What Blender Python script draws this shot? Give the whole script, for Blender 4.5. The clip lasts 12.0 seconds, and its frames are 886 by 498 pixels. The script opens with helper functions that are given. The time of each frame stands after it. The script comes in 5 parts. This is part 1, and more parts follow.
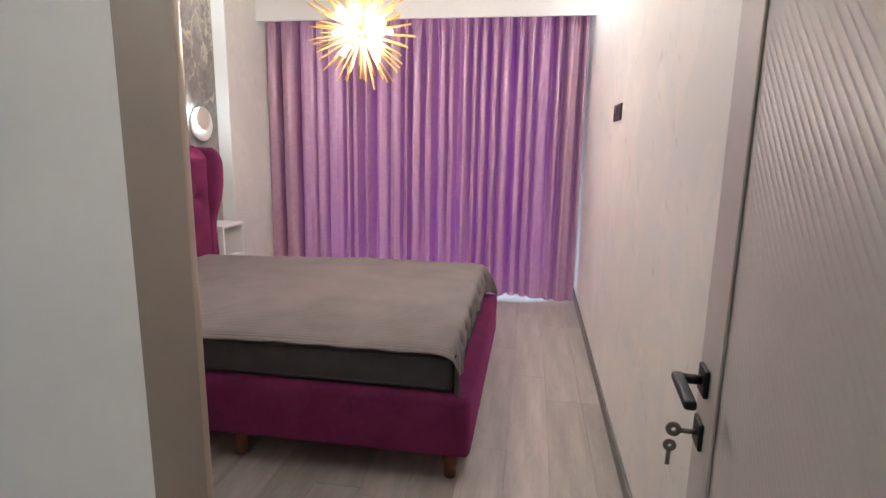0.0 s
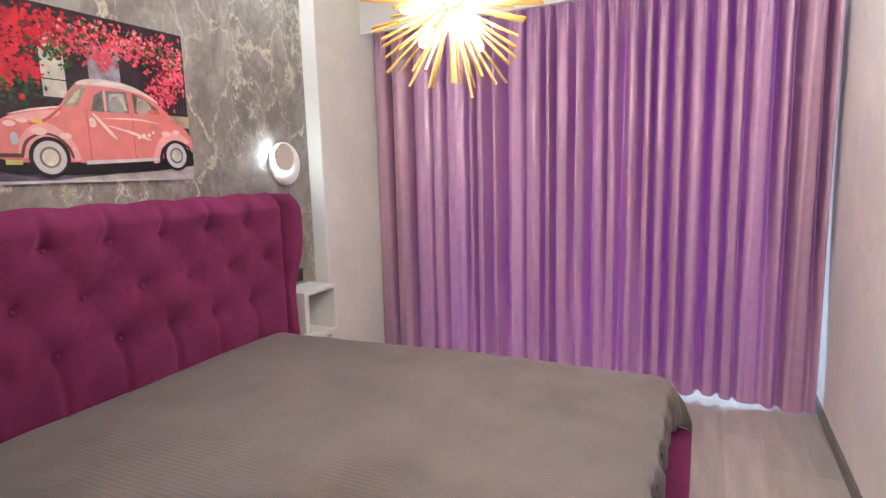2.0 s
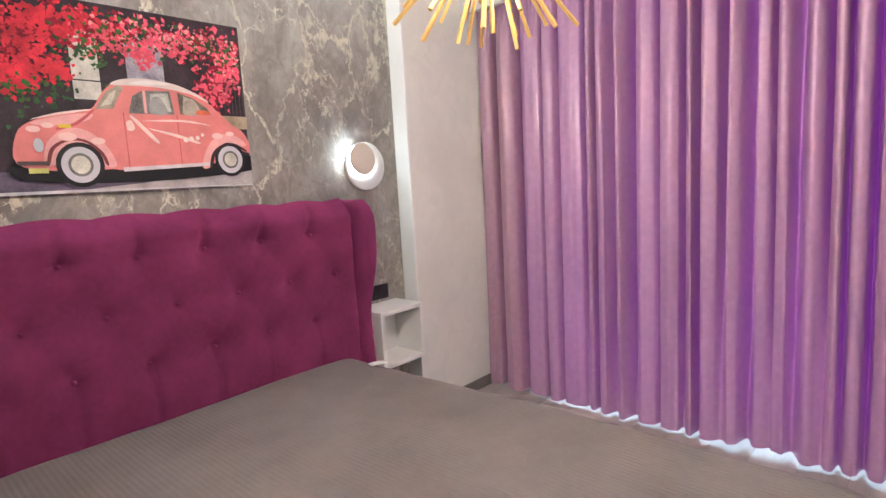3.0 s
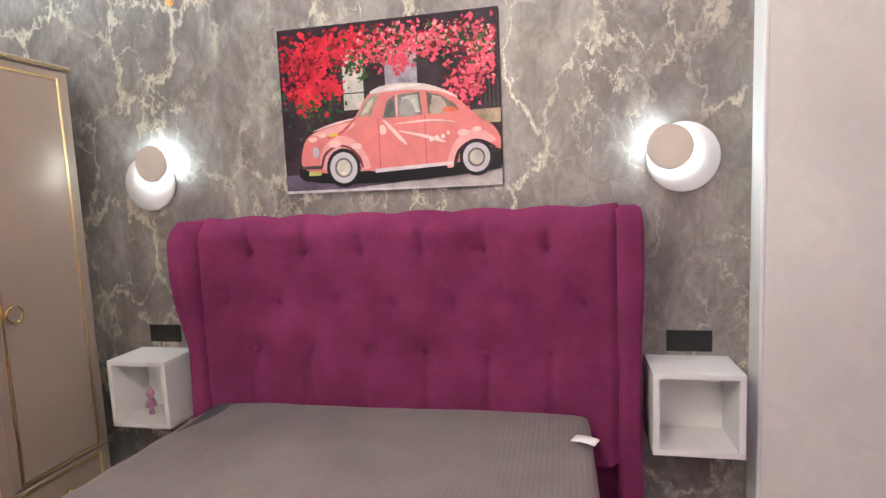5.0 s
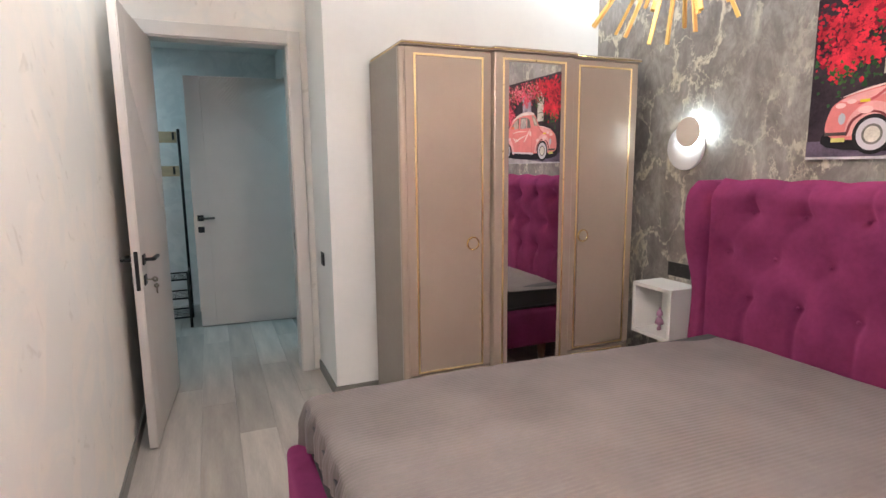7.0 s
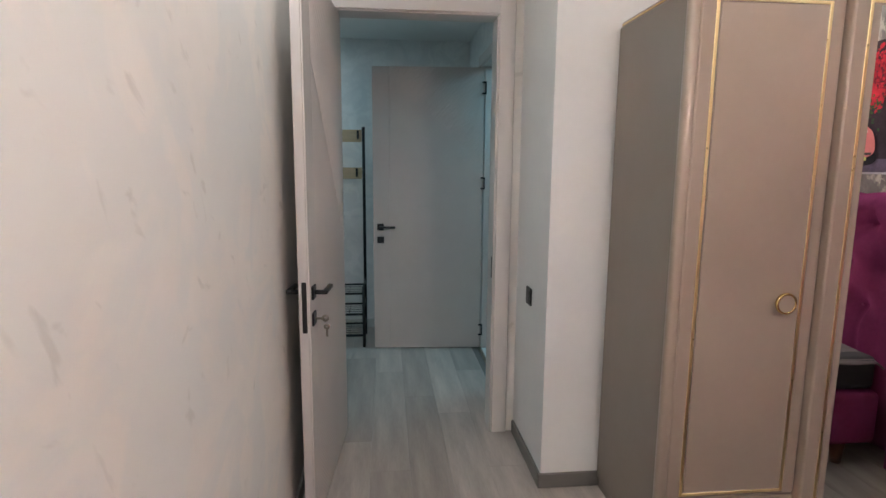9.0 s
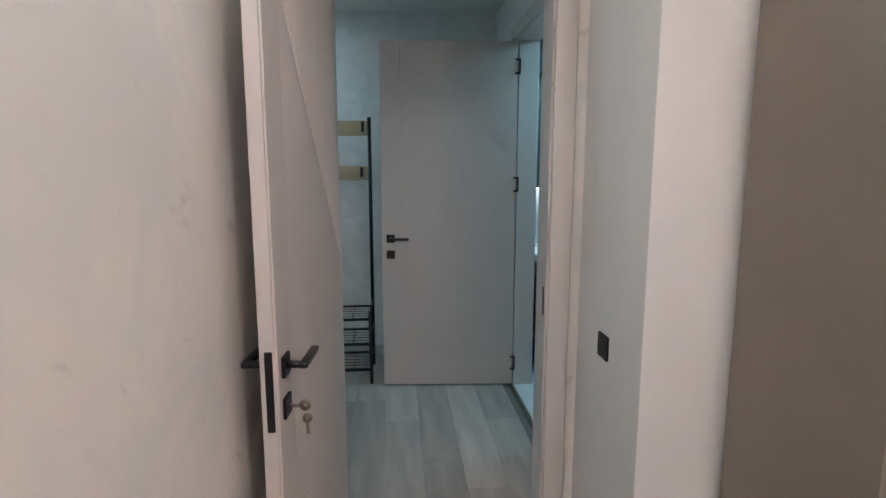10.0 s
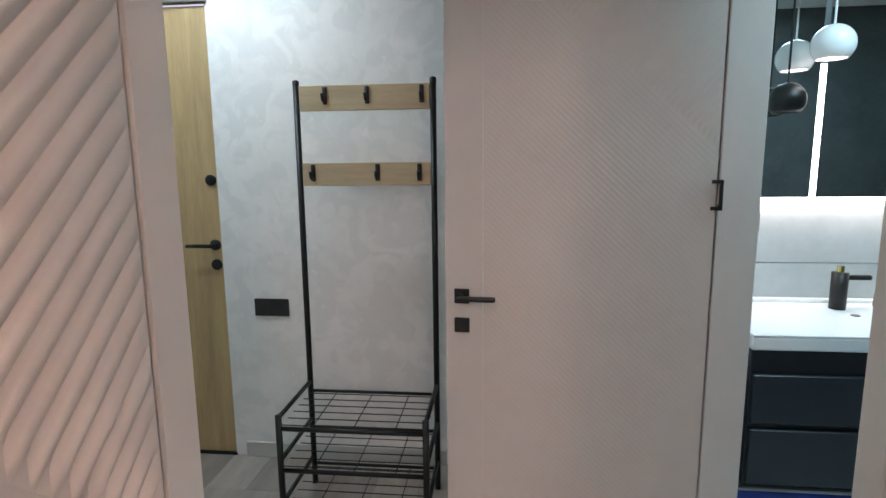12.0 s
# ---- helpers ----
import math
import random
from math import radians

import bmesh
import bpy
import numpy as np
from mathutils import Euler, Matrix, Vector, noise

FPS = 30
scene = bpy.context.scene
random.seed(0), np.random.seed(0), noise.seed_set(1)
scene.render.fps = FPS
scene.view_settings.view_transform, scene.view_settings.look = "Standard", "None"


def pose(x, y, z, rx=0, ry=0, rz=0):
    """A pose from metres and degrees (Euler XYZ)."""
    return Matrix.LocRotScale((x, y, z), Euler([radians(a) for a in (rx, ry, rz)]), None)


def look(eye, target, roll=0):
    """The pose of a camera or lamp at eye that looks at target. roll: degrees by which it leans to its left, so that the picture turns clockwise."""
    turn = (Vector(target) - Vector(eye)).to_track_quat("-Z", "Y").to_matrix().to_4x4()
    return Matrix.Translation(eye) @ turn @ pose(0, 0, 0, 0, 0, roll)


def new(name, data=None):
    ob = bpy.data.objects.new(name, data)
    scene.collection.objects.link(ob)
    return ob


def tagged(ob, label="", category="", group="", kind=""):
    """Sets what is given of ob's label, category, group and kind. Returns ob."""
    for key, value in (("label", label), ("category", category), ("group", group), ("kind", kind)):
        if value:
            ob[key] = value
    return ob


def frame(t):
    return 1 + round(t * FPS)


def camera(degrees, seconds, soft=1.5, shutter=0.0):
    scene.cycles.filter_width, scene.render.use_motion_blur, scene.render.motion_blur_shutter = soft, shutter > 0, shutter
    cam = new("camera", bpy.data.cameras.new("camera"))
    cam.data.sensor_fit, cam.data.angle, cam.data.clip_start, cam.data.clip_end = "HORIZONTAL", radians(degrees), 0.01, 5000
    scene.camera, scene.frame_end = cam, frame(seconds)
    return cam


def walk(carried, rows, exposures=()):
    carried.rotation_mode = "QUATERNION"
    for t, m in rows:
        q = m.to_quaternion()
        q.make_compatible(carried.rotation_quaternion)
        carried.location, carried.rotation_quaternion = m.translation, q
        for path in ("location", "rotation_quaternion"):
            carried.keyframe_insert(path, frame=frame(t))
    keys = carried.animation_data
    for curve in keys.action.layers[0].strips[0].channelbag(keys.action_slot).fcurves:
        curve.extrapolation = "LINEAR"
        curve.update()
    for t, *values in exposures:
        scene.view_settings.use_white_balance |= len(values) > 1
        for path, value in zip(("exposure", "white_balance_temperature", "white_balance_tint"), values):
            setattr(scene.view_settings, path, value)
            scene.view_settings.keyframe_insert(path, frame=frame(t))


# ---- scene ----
cam = camera(78.3, 12.0)
PATH = [
    (0, (0.242, 0.295, 1.389), (-0.07, 2.234, 1.008), 1.0),
    (0.3, (0.178, 0.461, 1.401), (-0.092, 2.412, 1.051), 1.0),
    (0.5, (0.148, 0.575, 1.393), (-0.092, 2.533, 1.065), 0.9),
    (0.6, (0.115, 0.634, 1.399), (-0.115, 2.594, 1.073), 0.9),
    (1, (0.109, 0.91, 1.399), (-0.293, 2.845, 1.098), 0.2),
    (1.5, (0.088, 1.252, 1.435), (-0.582, 3.114, 1.145), 0.2),
    (2, (0.076, 1.621, 1.44), (-0.802, 3.395, 1.153), -1.6),
    (2.5, (0.077, 1.983, 1.423), (-1.02, 3.63, 1.136), -3.0),
    (2.7, (0.067, 2.104, 1.393), (-1.126, 3.688, 1.129), -3.3),
    (4.3, (0.047, 3.376, 1.457), (-1.908, 3.663, 1.148), -2.8),
    (4.5, (0.023, 3.522, 1.463), (-1.955, 3.571, 1.169), -3.2),
    (5, (-0.075, 3.796, 1.419), (-2.017, 3.368, 1.204), -2.5),
    (5.5, (-0.117, 3.992, 1.453), (-1.91, 3.124, 1.272), -1.4),
    (6, (0.01, 4.205, 1.453), (-1.519, 2.939, 1.214), -1.6),
    (6.5, (0.126, 4.333, 1.427), (-1.046, 2.74, 1.131), -1.7),
    (7, (0.237, 4.301, 1.423), (-0.534, 2.481, 1.119), -0.6),
    (7.5, (0.298, 4.208, 1.447), (-0.22, 2.297, 1.163), 0.1),
    (7.7, (0.307, 4.127, 1.443), (-0.154, 2.202, 1.163), 0.7),
    (9.3, (0.277, 3.132, 1.45), (0.111, 1.162, 1.142), 0.7),
    (9.5, (0.272, 2.993, 1.44), (0.122, 1.026, 1.111), 1.0),
    (10, (0.301, 2.538, 1.441), (0.129, 0.568, 1.141), 0.0),
    (10.5, (0.281, 2.139, 1.412), (0.102, 0.172, 1.1), 0.2),
    (11, (0.216, 1.69, 1.407), (0.148, -0.289, 1.128), 1.2),
    (11.5, (0.199, 1.278, 1.433), (0.178, -0.702, 1.151), 0.8),
    (12, (0.207, 0.896, 1.43), (0.414, -1.069, 1.124), -0.6),
]
walk(cam, [(t, look(eye, target, roll)) for t, eye, target, roll in PATH], exposures=((0, 0.07, 6500, 10), (1.5, -0.15, 6500, 10), (2.1, 0.13, 6400, 9), (2.5, 0.16, 6500, 9), (4.5, 0.28, 6100, 8), (5.5, 0.36, 6500, 10), (6.5, 0.40, 6500, 10), (7, 0.35, 6500, 10), (7.5, 0.05, 6500, 10), (9.5, -0.03, 6400, 11), (10.5, 0.20, 6500, 15), (11.2, 0.42, 6400, 20), (12, 0.72, 7800, 30)))
BULB_W, COVE_W, BATH_W, DAY_W, HALL_W = 14.5, 12.0, 14.0, 75.0, 9.5

# ---- world and light ----
world = bpy.data.worlds.new("world")
scene.world = world
world.use_nodes = True
wn = world.node_tree
sky = wn.nodes.new("ShaderNodeTexSky")
sky.sky_type = "NISHITA"
sky.sun_disc = False
sky.sun_elevation, sky.sun_rotation = radians(35), radians(200)
wn.links.new(sky.outputs[0], wn.nodes["Background"].inputs[0])
wn.nodes["Background"].inputs[1].default_value = 0.1


def lamp(name, kind, m, power, colour, size=0.05, size_y=None):
    d = bpy.data.lights.new(name, kind)
    d.energy, d.color = power, colour
    if kind == "AREA":
        d.size = size
        if size_y:
            d.shape, d.size_y = "RECTANGLE", size_y
    elif kind == "POINT":
        d.shadow_soft_size = size
    ob = new(name, d)
    ob.matrix_world = m
    return ob


COLD, WARM, NEUTRAL = (0.86, 0.95, 1.0), (1.0, 0.90, 0.88), (1.0, 0.90, 0.80)
CHX, CHY, CHZ = -0.728, 3.36, 1.985
# chandelier bulbs
for i in range(7):
    a = i * 2.399
    zz = -0.75 + 1.5 * i / 6
    rr = math.sqrt(1 - zz * zz) * 0.085
    lamp("bulb_light", "POINT", pose(CHX + rr * math.cos(a), CHY + rr * math.sin(a), CHZ + 0.085 * zz), BULB_W, WARM, 0.018)
# ceiling coves of cold strips, along the edges of the bedroom ceiling
lamp("cove_light", "AREA", pose(0.50, 2.95, 2.62, 0, -40, 0), COVE_W * 2.0, COLD, 0.05, 3.5)
lamp("cove_light", "AREA", pose(-2.2, 2.75, 2.62, 0, 0, 0), COVE_W * 0.8, COLD, 0.05, 3.2)
lamp("cove_light", "AREA", pose(-1.3, 1.13, 2.62, 0, 0, 90), COVE_W * 0.22, COLD, 0.05, 1.7)
# bathroom ceiling lamp, daylight in the window
lamp("bathroom_light", "AREA", pose(-1.25, -0.55, 2.36), BATH_W, (0.36, 0.79, 1.0), 0.5, 0.5)
lamp("window_daylight", "AREA", pose(-0.7, 5.40, 1.25, -90, 0, 0), DAY_W, (0.55, 0.78, 1.0), 2.3, 2.3)
# unseen fill lamp, added to brighten the far wall of the hall
lamp("hall_fill_light", "AREA", pose(1.50, -1.0, 2.50), HALL_W, (0.52, 0.83, 1.0), 0.7, 0.4)

# ---- materials ----
def mat(name, col, rough=0.6, metal=0.0, var=0.12, scale=6.0, bump=0.0, bscale=120.0, stretch=(1, 1, 1), sheen=0.0, spec=None, island=False, trans=0.0, through_col=None):
    m = bpy.data.materials.new(name)
    m.use_nodes = True
    nt = m.node_tree
    b = nt.nodes["Principled BSDF"]
    b.inputs["Roughness"].default_value = rough
    b.inputs["Metallic"].default_value = metal
    if sheen:
        b.inputs["Sheen Weight"].default_value = sheen
        b.inputs["Sheen Roughness"].default_value = 0.35
        b.inputs["Sheen Tint"].default_value = (min(1, col[0] * 2.6 + 0.2), min(1, col[1] * 2.6 + 0.12), min(1, col[2] * 2.6 + 0.2), 1)
    if spec is not None:
        b.inputs["Specular IOR Level"].default_value = spec
    L = nt.links.new
    tc = nt.nodes.new("ShaderNodeTexCoord")
    mp = nt.nodes.new("ShaderNodeMapping")
    mp.inputs["Scale"].default_value = stretch
    L(tc.outputs["Object"], mp.inputs[0])
    n1 = nt.nodes.new("ShaderNodeTexNoise")
    n1.inputs["Scale"].default_value = scale
    n1.inputs["Detail"].default_value = 6
    L(mp.outputs[0], n1.inputs["Vector"])
    n2 = nt.nodes.new("ShaderNodeTexNoise")
    n2.inputs["Scale"].default_value = scale * 9
    n2.inputs["Detail"].default_value = 4
    L(mp.outputs[0], n2.inputs["Vector"])
    mix = nt.nodes.new("ShaderNodeMath")
    mix.operation = "MULTIPLY_ADD"
    L(n2.outputs[0], mix.inputs[0])
    mix.inputs[1].default_value = 0.35
    L(n1.outputs[0], mix.inputs[2])
    ramp = nt.nodes.new("ShaderNodeValToRGB")
    ramp.color_ramp.elements[0].position, ramp.color_ramp.elements[1].position = 0.45, 0.9
    ramp.color_ramp.elements[0].color = (*[c * (1 - var) for c in col], 1)
    ramp.color_ramp.elements[1].color = (*[min(1, c * (1 + var)) for c in col], 1)
    L(mix.outputs[0], ramp.inputs[0])
    out = ramp.outputs[0]
    if island:
        oi = nt.nodes.new("ShaderNodeObjectInfo")
        hs = nt.nodes.new("ShaderNodeHueSaturation")
        mr = nt.nodes.new("ShaderNodeMapRange")
        mr.inputs[3].default_value, mr.inputs[4].default_value = 0.76, 1.14
        L(oi.outputs["Random"], mr.inputs[0])
        L(mr.outputs[0], hs.inputs["Value"])
        L(out, hs.inputs["Color"])
        out = hs.outputs[0]
    L(out, b.inputs["Base Color"])
    rr = nt.nodes.new("ShaderNodeMapRange")
    rr.inputs[3].default_value, rr.inputs[4].default_value = max(0.02, rough - 0.07), min(1, rough + 0.07)
    L(n2.outputs[0], rr.inputs[0])
    L(rr.outputs[0], b.inputs["Roughness"])
    if bump:
        nb = nt.nodes.new("ShaderNodeTexNoise")
        nb.inputs["Scale"].default_value = bscale
        nb.inputs["Detail"].default_value = 5
        L(mp.outputs[0], nb.inputs["Vector"])
        bp = nt.nodes.new("ShaderNodeBump")
        bp.inputs["Strength"].default_value = bump
        bp.inputs["Distance"].default_value = 0.004
        L(nb.outputs[0], bp.inputs["Height"])
        L(bp.outputs[0], b.inputs["Normal"])
    if trans:
        tr = nt.nodes.new("ShaderNodeBsdfTranslucent")
        if through_col:
            tr.inputs[0].default_value = (*through_col, 1)
        else:
            L(out, tr.inputs[0])
        ms = nt.nodes.new("ShaderNodeMixShader")
        ms.inputs[0].default_value = trans
        L(b.outputs[0], ms.inputs[1])
        L(tr.outputs[0], ms.inputs[2])
        L(ms.outputs[0], nt.nodes["Material Output"].inputs[0])
    return m


def glow(name, col, strength):
    m = bpy.data.materials.new(name)
    m.use_nodes = True
    b = m.node_tree.nodes["Principled BSDF"]
    b.inputs["Base Color"].default_value = (*col, 1)
    b.inputs["Emission Color"].default_value = (*col, 1)
    b.inputs["Emission Strength"].default_value = strength
    return m


def vein_wallpaper(name):
    """Taupe plaster-effect paper with broken pale gold veins and darker clouds."""
    m = bpy.data.materials.new(name)
    m.use_nodes = True
    nt = m.node_tree
    L = nt.links.new
    b = nt.nodes["Principled BSDF"]
    tc = nt.nodes.new("ShaderNodeTexCoord")

    mp = nt.nodes.new("ShaderNodeMapping")
    mp.inputs["Scale"].default_value = (1, 1, 0.66)
    L(tc.outputs["Object"], mp.inputs[0])

    def noise_node(scale, detail=6, dist=0.0, rough=0.55):
        n = nt.nodes.new("ShaderNodeTexNoise")
        n.inputs["Scale"].default_value, n.inputs["Detail"].default_value = scale, detail
        n.inputs["Distortion"].default_value, n.inputs["Roughness"].default_value = dist, rough
        L(mp.outputs[0], n.inputs["Vector"])
        return n

    def calc(op, p, q):
        n = nt.nodes.new("ShaderNodeMath")
        n.operation = op
        for k, v in enumerate((p, q)):
            if isinstance(v, float):
                n.inputs[k].default_value = v
            else:
                L(v, n.inputs[k])
        return n.outputs[0]

    def span(src, lo, hi, a=0.0, b=1.0):
        r = nt.nodes.new("ShaderNodeMapRange")
        for k, v in enumerate((lo, hi, a, b)):
            r.inputs[k + 1].default_value = v
        L(src, r.inputs[0])
        return r.outputs[0]

    cloud = noise_node(3.2, 10, 0.9, 0.66)
    fine = noise_node(15.0, 8, 1.4, 0.7)
    both = calc("MULTIPLY_ADD", fine.outputs[0], 0.55)
    L(cloud.outputs[0], both.node.inputs[2])
    ramp = nt.nodes.new("ShaderNodeValToRGB")
    e = ramp.color_ramp.elements
    e[0].position, e[0].color = 0.60, (0.150, 0.130, 0.120, 1)
    e[1].position, e[1].color = 0.96, (0.36, 0.335, 0.305, 1)
    mid = e.new(0.76)
    mid.color = (0.222, 0.200, 0.184, 1)
    L(both, ramp.inputs[0])
    # crackle: warped cell edges, thick and thin, broken by flakes
    bend = nt.nodes.new("ShaderNodeTexNoise")
    bend.inputs["Scale"].default_value, bend.inputs["Detail"].default_value = 4.2, 8
    bend.inputs["Roughness"].default_value = 0.68
    L(mp.outputs[0], bend.inputs["Vector"])
    sub = nt.nodes.new("ShaderNodeVectorMath")
    sub.operation = "MULTIPLY_ADD"
    sub.inputs[1].default_value = (0.34, 0.34, 0.34)
    L(bend.outputs["Color"], sub.inputs[0])
    L(mp.outputs[0], sub.inputs[2])
    thick = noise_node(13.0, 4, 0.5)
    lines = []
    for sc, w in ((3.6, 0.050), (7.0, 0.036)):
        vo = nt.nodes.new("ShaderNodeTexVoronoi")
        vo.feature = "DISTANCE_TO_EDGE"
        vo.inputs["Scale"].default_value = sc
        L(sub.outputs[0], vo.inputs["Vector"])
        wid = span(thick.outputs[0], 0.36, 0.68, 0.004, w * 1.7)
        q = calc("DIVIDE", vo.outputs["Distance"], wid)
        lines.append(span(q, 1.0, 0.35))
    gate = span(noise_node(2.1, 3, 0.4).outputs[0], 0.36, 0.56)
    gate2 = span(noise_node(2.9, 3, 0.6).outputs[0], 0.50, 0.62)
    flakes = span(noise_node(30, 4).outputs[0], 0.34, 0.52, 0.25, 1.0)
    v = calc("MAXIMUM", calc("MULTIPLY", lines[0], gate), calc("MULTIPLY", lines[1], gate2))
    vein = calc("MULTIPLY", calc("MULTIPLY", v, flakes), 0.74)
    mx = nt.nodes.new("ShaderNodeMix")
    mx.data_type = "RGBA"
    L(vein, mx.inputs["Factor"])
    L(ramp.outputs[0], mx.inputs["A"])
    mx.inputs["B"].default_value = (0.74, 0.68, 0.54, 1)
    L(mx.outputs["Result"], b.inputs["Base Color"])
    L(calc("MULTIPLY", vein, 0.6), b.inputs["Metallic"])
    b.inputs["Roughness"].default_value = 0.47
    bp = nt.nodes.new("ShaderNodeBump")
    bp.inputs["Strength"].default_value, bp.inputs["Distance"].default_value = 0.35, 0.004
    L(cloud.outputs[0], bp.inputs["Height"])
    L(bp.outputs[0], b.inputs["Normal"])
    return m


def trowelled(name, col, dark, veil, streak=0.5, scale=1.0):
    """Pearl plaster with soft clouds and sparse slanting trowel marks."""
    m = mat(name, col, 0.46, 0, 0.06, 2.4 * scale, 0.4, 13 * scale)
    nt = m.node_tree
    L = nt.links.new
    b = nt.nodes["Principled BSDF"]
    base = b.inputs["Base Color"].links[0].from_socket
    tc = nt.nodes.new("ShaderNodeTexCoord")
    out = base
    soft = nt.nodes.new("ShaderNodeTexNoise")
    soft.inputs["Scale"].default_value, soft.inputs["Detail"].default_value = 5.5 * scale, 7
    soft.inputs["Distortion"].default_value = 1.2
    L(tc.outputs["Object"], soft.inputs["Vector"])
    cl = nt.nodes.new("ShaderNodeMapRange")
    cl.inputs[1].default_value, cl.inputs[2].default_value, cl.inputs[4].default_value = 0.47, 0.56, 0.5
    L(soft.outputs[0], cl.inputs[0])
    pale = nt.nodes.new("ShaderNodeMix")
    pale.data_type = "RGBA"
    L(cl.outputs[0], pale.inputs["Factor"])
    L(out, pale.inputs["A"])
    pale.inputs["B"].default_value = (*veil, 1)
    out = pale.outputs["Result"]
    for turn, sc, lo in ((-28, 10.0, 0.665), (-50, 12.0, 0.675), (50, 11.0, 0.70)):
        mp = nt.nodes.new("ShaderNodeMapping")
        mp.vector_type = "TEXTURE"
        mp.inputs["Rotation"].default_value = (radians(turn), radians(turn), 0)
        mp.inputs["Scale"].default_value = (0.42, 0.42, 1.9)
        L(tc.outputs["Object"], mp.inputs[0])
        n = nt.nodes.new("ShaderNodeTexNoise")
        n.inputs["Scale"].default_value, n.inputs["Detail"].default_value = sc * scale, 3
        n.inputs["Distortion"].default_value = 0.5
        L(mp.outputs[0], n.inputs["Vector"])
        r = nt.nodes.new("ShaderNodeMapRange")
        r.inputs[1].default_value, r.inputs[2].default_value = lo, lo + 0.07
        r.inputs[4].default_value = streak
        L(n.outputs[0], r.inputs[0])
        mx = nt.nodes.new("ShaderNodeMix")
        mx.data_type = "RGBA"
        L(r.outputs[0], mx.inputs["Factor"])
        L(out, mx.inputs["A"])
        mx.inputs["B"].default_value = (*dark, 1)
        out = mx.outputs["Result"]
    L(out, b.inputs["Base Color"])
    return m


def ribbed_cloth(name, col, pitch):
    m = mat(name, col, 0.9, 0, 0.16, 4.0, 0, sheen=0.25)
    nt = m.node_tree
    L = nt.links.new
    b = nt.nodes["Principled BSDF"]
    tc = nt.nodes.new("ShaderNodeTexCoord")
    w = nt.nodes.new("ShaderNodeTexWave")
    w.bands_direction = "Y"
    w.inputs["Scale"].default_value = 0.314 / pitch
    w.inputs["Distortion"].default_value = 0.6
    w.inputs["Detail Scale"].default_value = 2.0
    L(tc.outputs["Object"], w.inputs["Vector"])
    n = nt.nodes.new("ShaderNodeTexNoise")
    n.inputs["Scale"].default_value = 300
    L(tc.outputs["Object"], n.inputs["Vector"])
    ad = nt.nodes.new("ShaderNodeMath")
    ad.operation = "MULTIPLY_ADD"
    L(n.outputs[0], ad.inputs[0])
    ad.inputs[1].default_value = 0.4
    L(w.outputs[1], ad.inputs[2])
    bp = nt.nodes.new("ShaderNodeBump")
    bp.inputs["Strength"].default_value, bp.inputs["Distance"].default_value = 0.36, 0.0032
    L(ad.outputs[0], bp.inputs["Height"])
    L(bp.outputs[0], b.inputs["Normal"])
    return m


def glass(name):
    m = bpy.data.materials.new(name)
    m.use_nodes = True
    b = m.node_tree.nodes["Principled BSDF"]
    b.inputs["Transmission Weight"].default_value = 1
    b.inputs["Roughness"].default_value = 0.02
    return m


PLASTER = trowelled("pearl_plaster", (0.84, 0.78, 0.715), (0.50, 0.45, 0.39), (0.74, 0.73, 0.70), 0.34, 0.55)
WHITE_WALL = mat("white_wall_paint", (0.78, 0.765, 0.74), 0.6, 0, 0.03, 3.0, 0.15, 20)
# pier colour shifted off pink to offset light bounced from curtain and velvet
PIER_PLASTER = trowelled("pier_plaster_bounce_offset", (0.79, 0.775, 0.71), (0.64, 0.62, 0.56), (0.75, 0.745, 0.69), 0.25)
HALL_PLASTER = trowelled("hall_pearl_plaster", (0.83, 0.825, 0.80), (0.90, 0.90, 0.88), (0.71, 0.715, 0.70), 0.6, 1.3)
CEIL = mat("ceiling_paint", (0.82, 0.82, 0.8), 0.8, 0, 0.02, 3)
PAPER = vein_wallpaper("veined_wallpaper")
PLANK = mat("grey_oak_laminate", (0.41, 0.355, 0.315), 0.33, 0, 0.2, 2.2, 0.1, 30, (7, 0.8, 1), island=True)
BASEB = mat("grey_baseboard", (0.17, 0.155, 0.14), 0.5, 0, 0.08, 8)
HALL_BASE = mat("pale_baseboard", (0.5, 0.5, 0.48), 0.5, 0, 0.05, 8)
DOOR = mat("greige_door_paint", (0.575, 0.515, 0.475), 0.42, 0, 0.03, 5, 0.05, 60)
FRAME = mat("greige_frame_paint", (0.60, 0.555, 0.52), 0.45, 0, 0.03, 5)
BLACK = mat("black_metal", (0.012, 0.011, 0.011), 0.42, 0.3, 0.2, 20)
BLACK_PLASTIC = mat("black_plastic", (0.014, 0.013, 0.013), 0.4, 0, 0.15, 20)
STEEL = mat("key_steel", (0.30, 0.27, 0.22), 0.45, 1.0, 0.1, 30)
GOLD = mat("polished_gold", (0.83, 0.62, 0.26), 0.2, 1.0, 0.06, 30)
CHAMPAGNE = mat("champagne_gold_strip", (0.92, 0.72, 0.38), 0.30, 1.0, 0.04, 5)
ROD = mat("gold_rod", (0.85, 0.58, 0.20), 0.34, 0.75, 0.08, 30)
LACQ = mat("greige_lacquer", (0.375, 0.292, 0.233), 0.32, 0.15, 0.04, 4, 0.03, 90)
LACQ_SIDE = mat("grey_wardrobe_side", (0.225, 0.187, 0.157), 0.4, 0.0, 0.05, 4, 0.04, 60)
VELVET = mat("plum_velvet", (0.195, 0.034, 0.100), 0.95, 0, 0.18, 5, 0.12, 160, sheen=0.14, spec=0.0)
VELVET.node_tree.nodes["Principled BSDF"].inputs["Diffuse Roughness"].default_value = 1.0
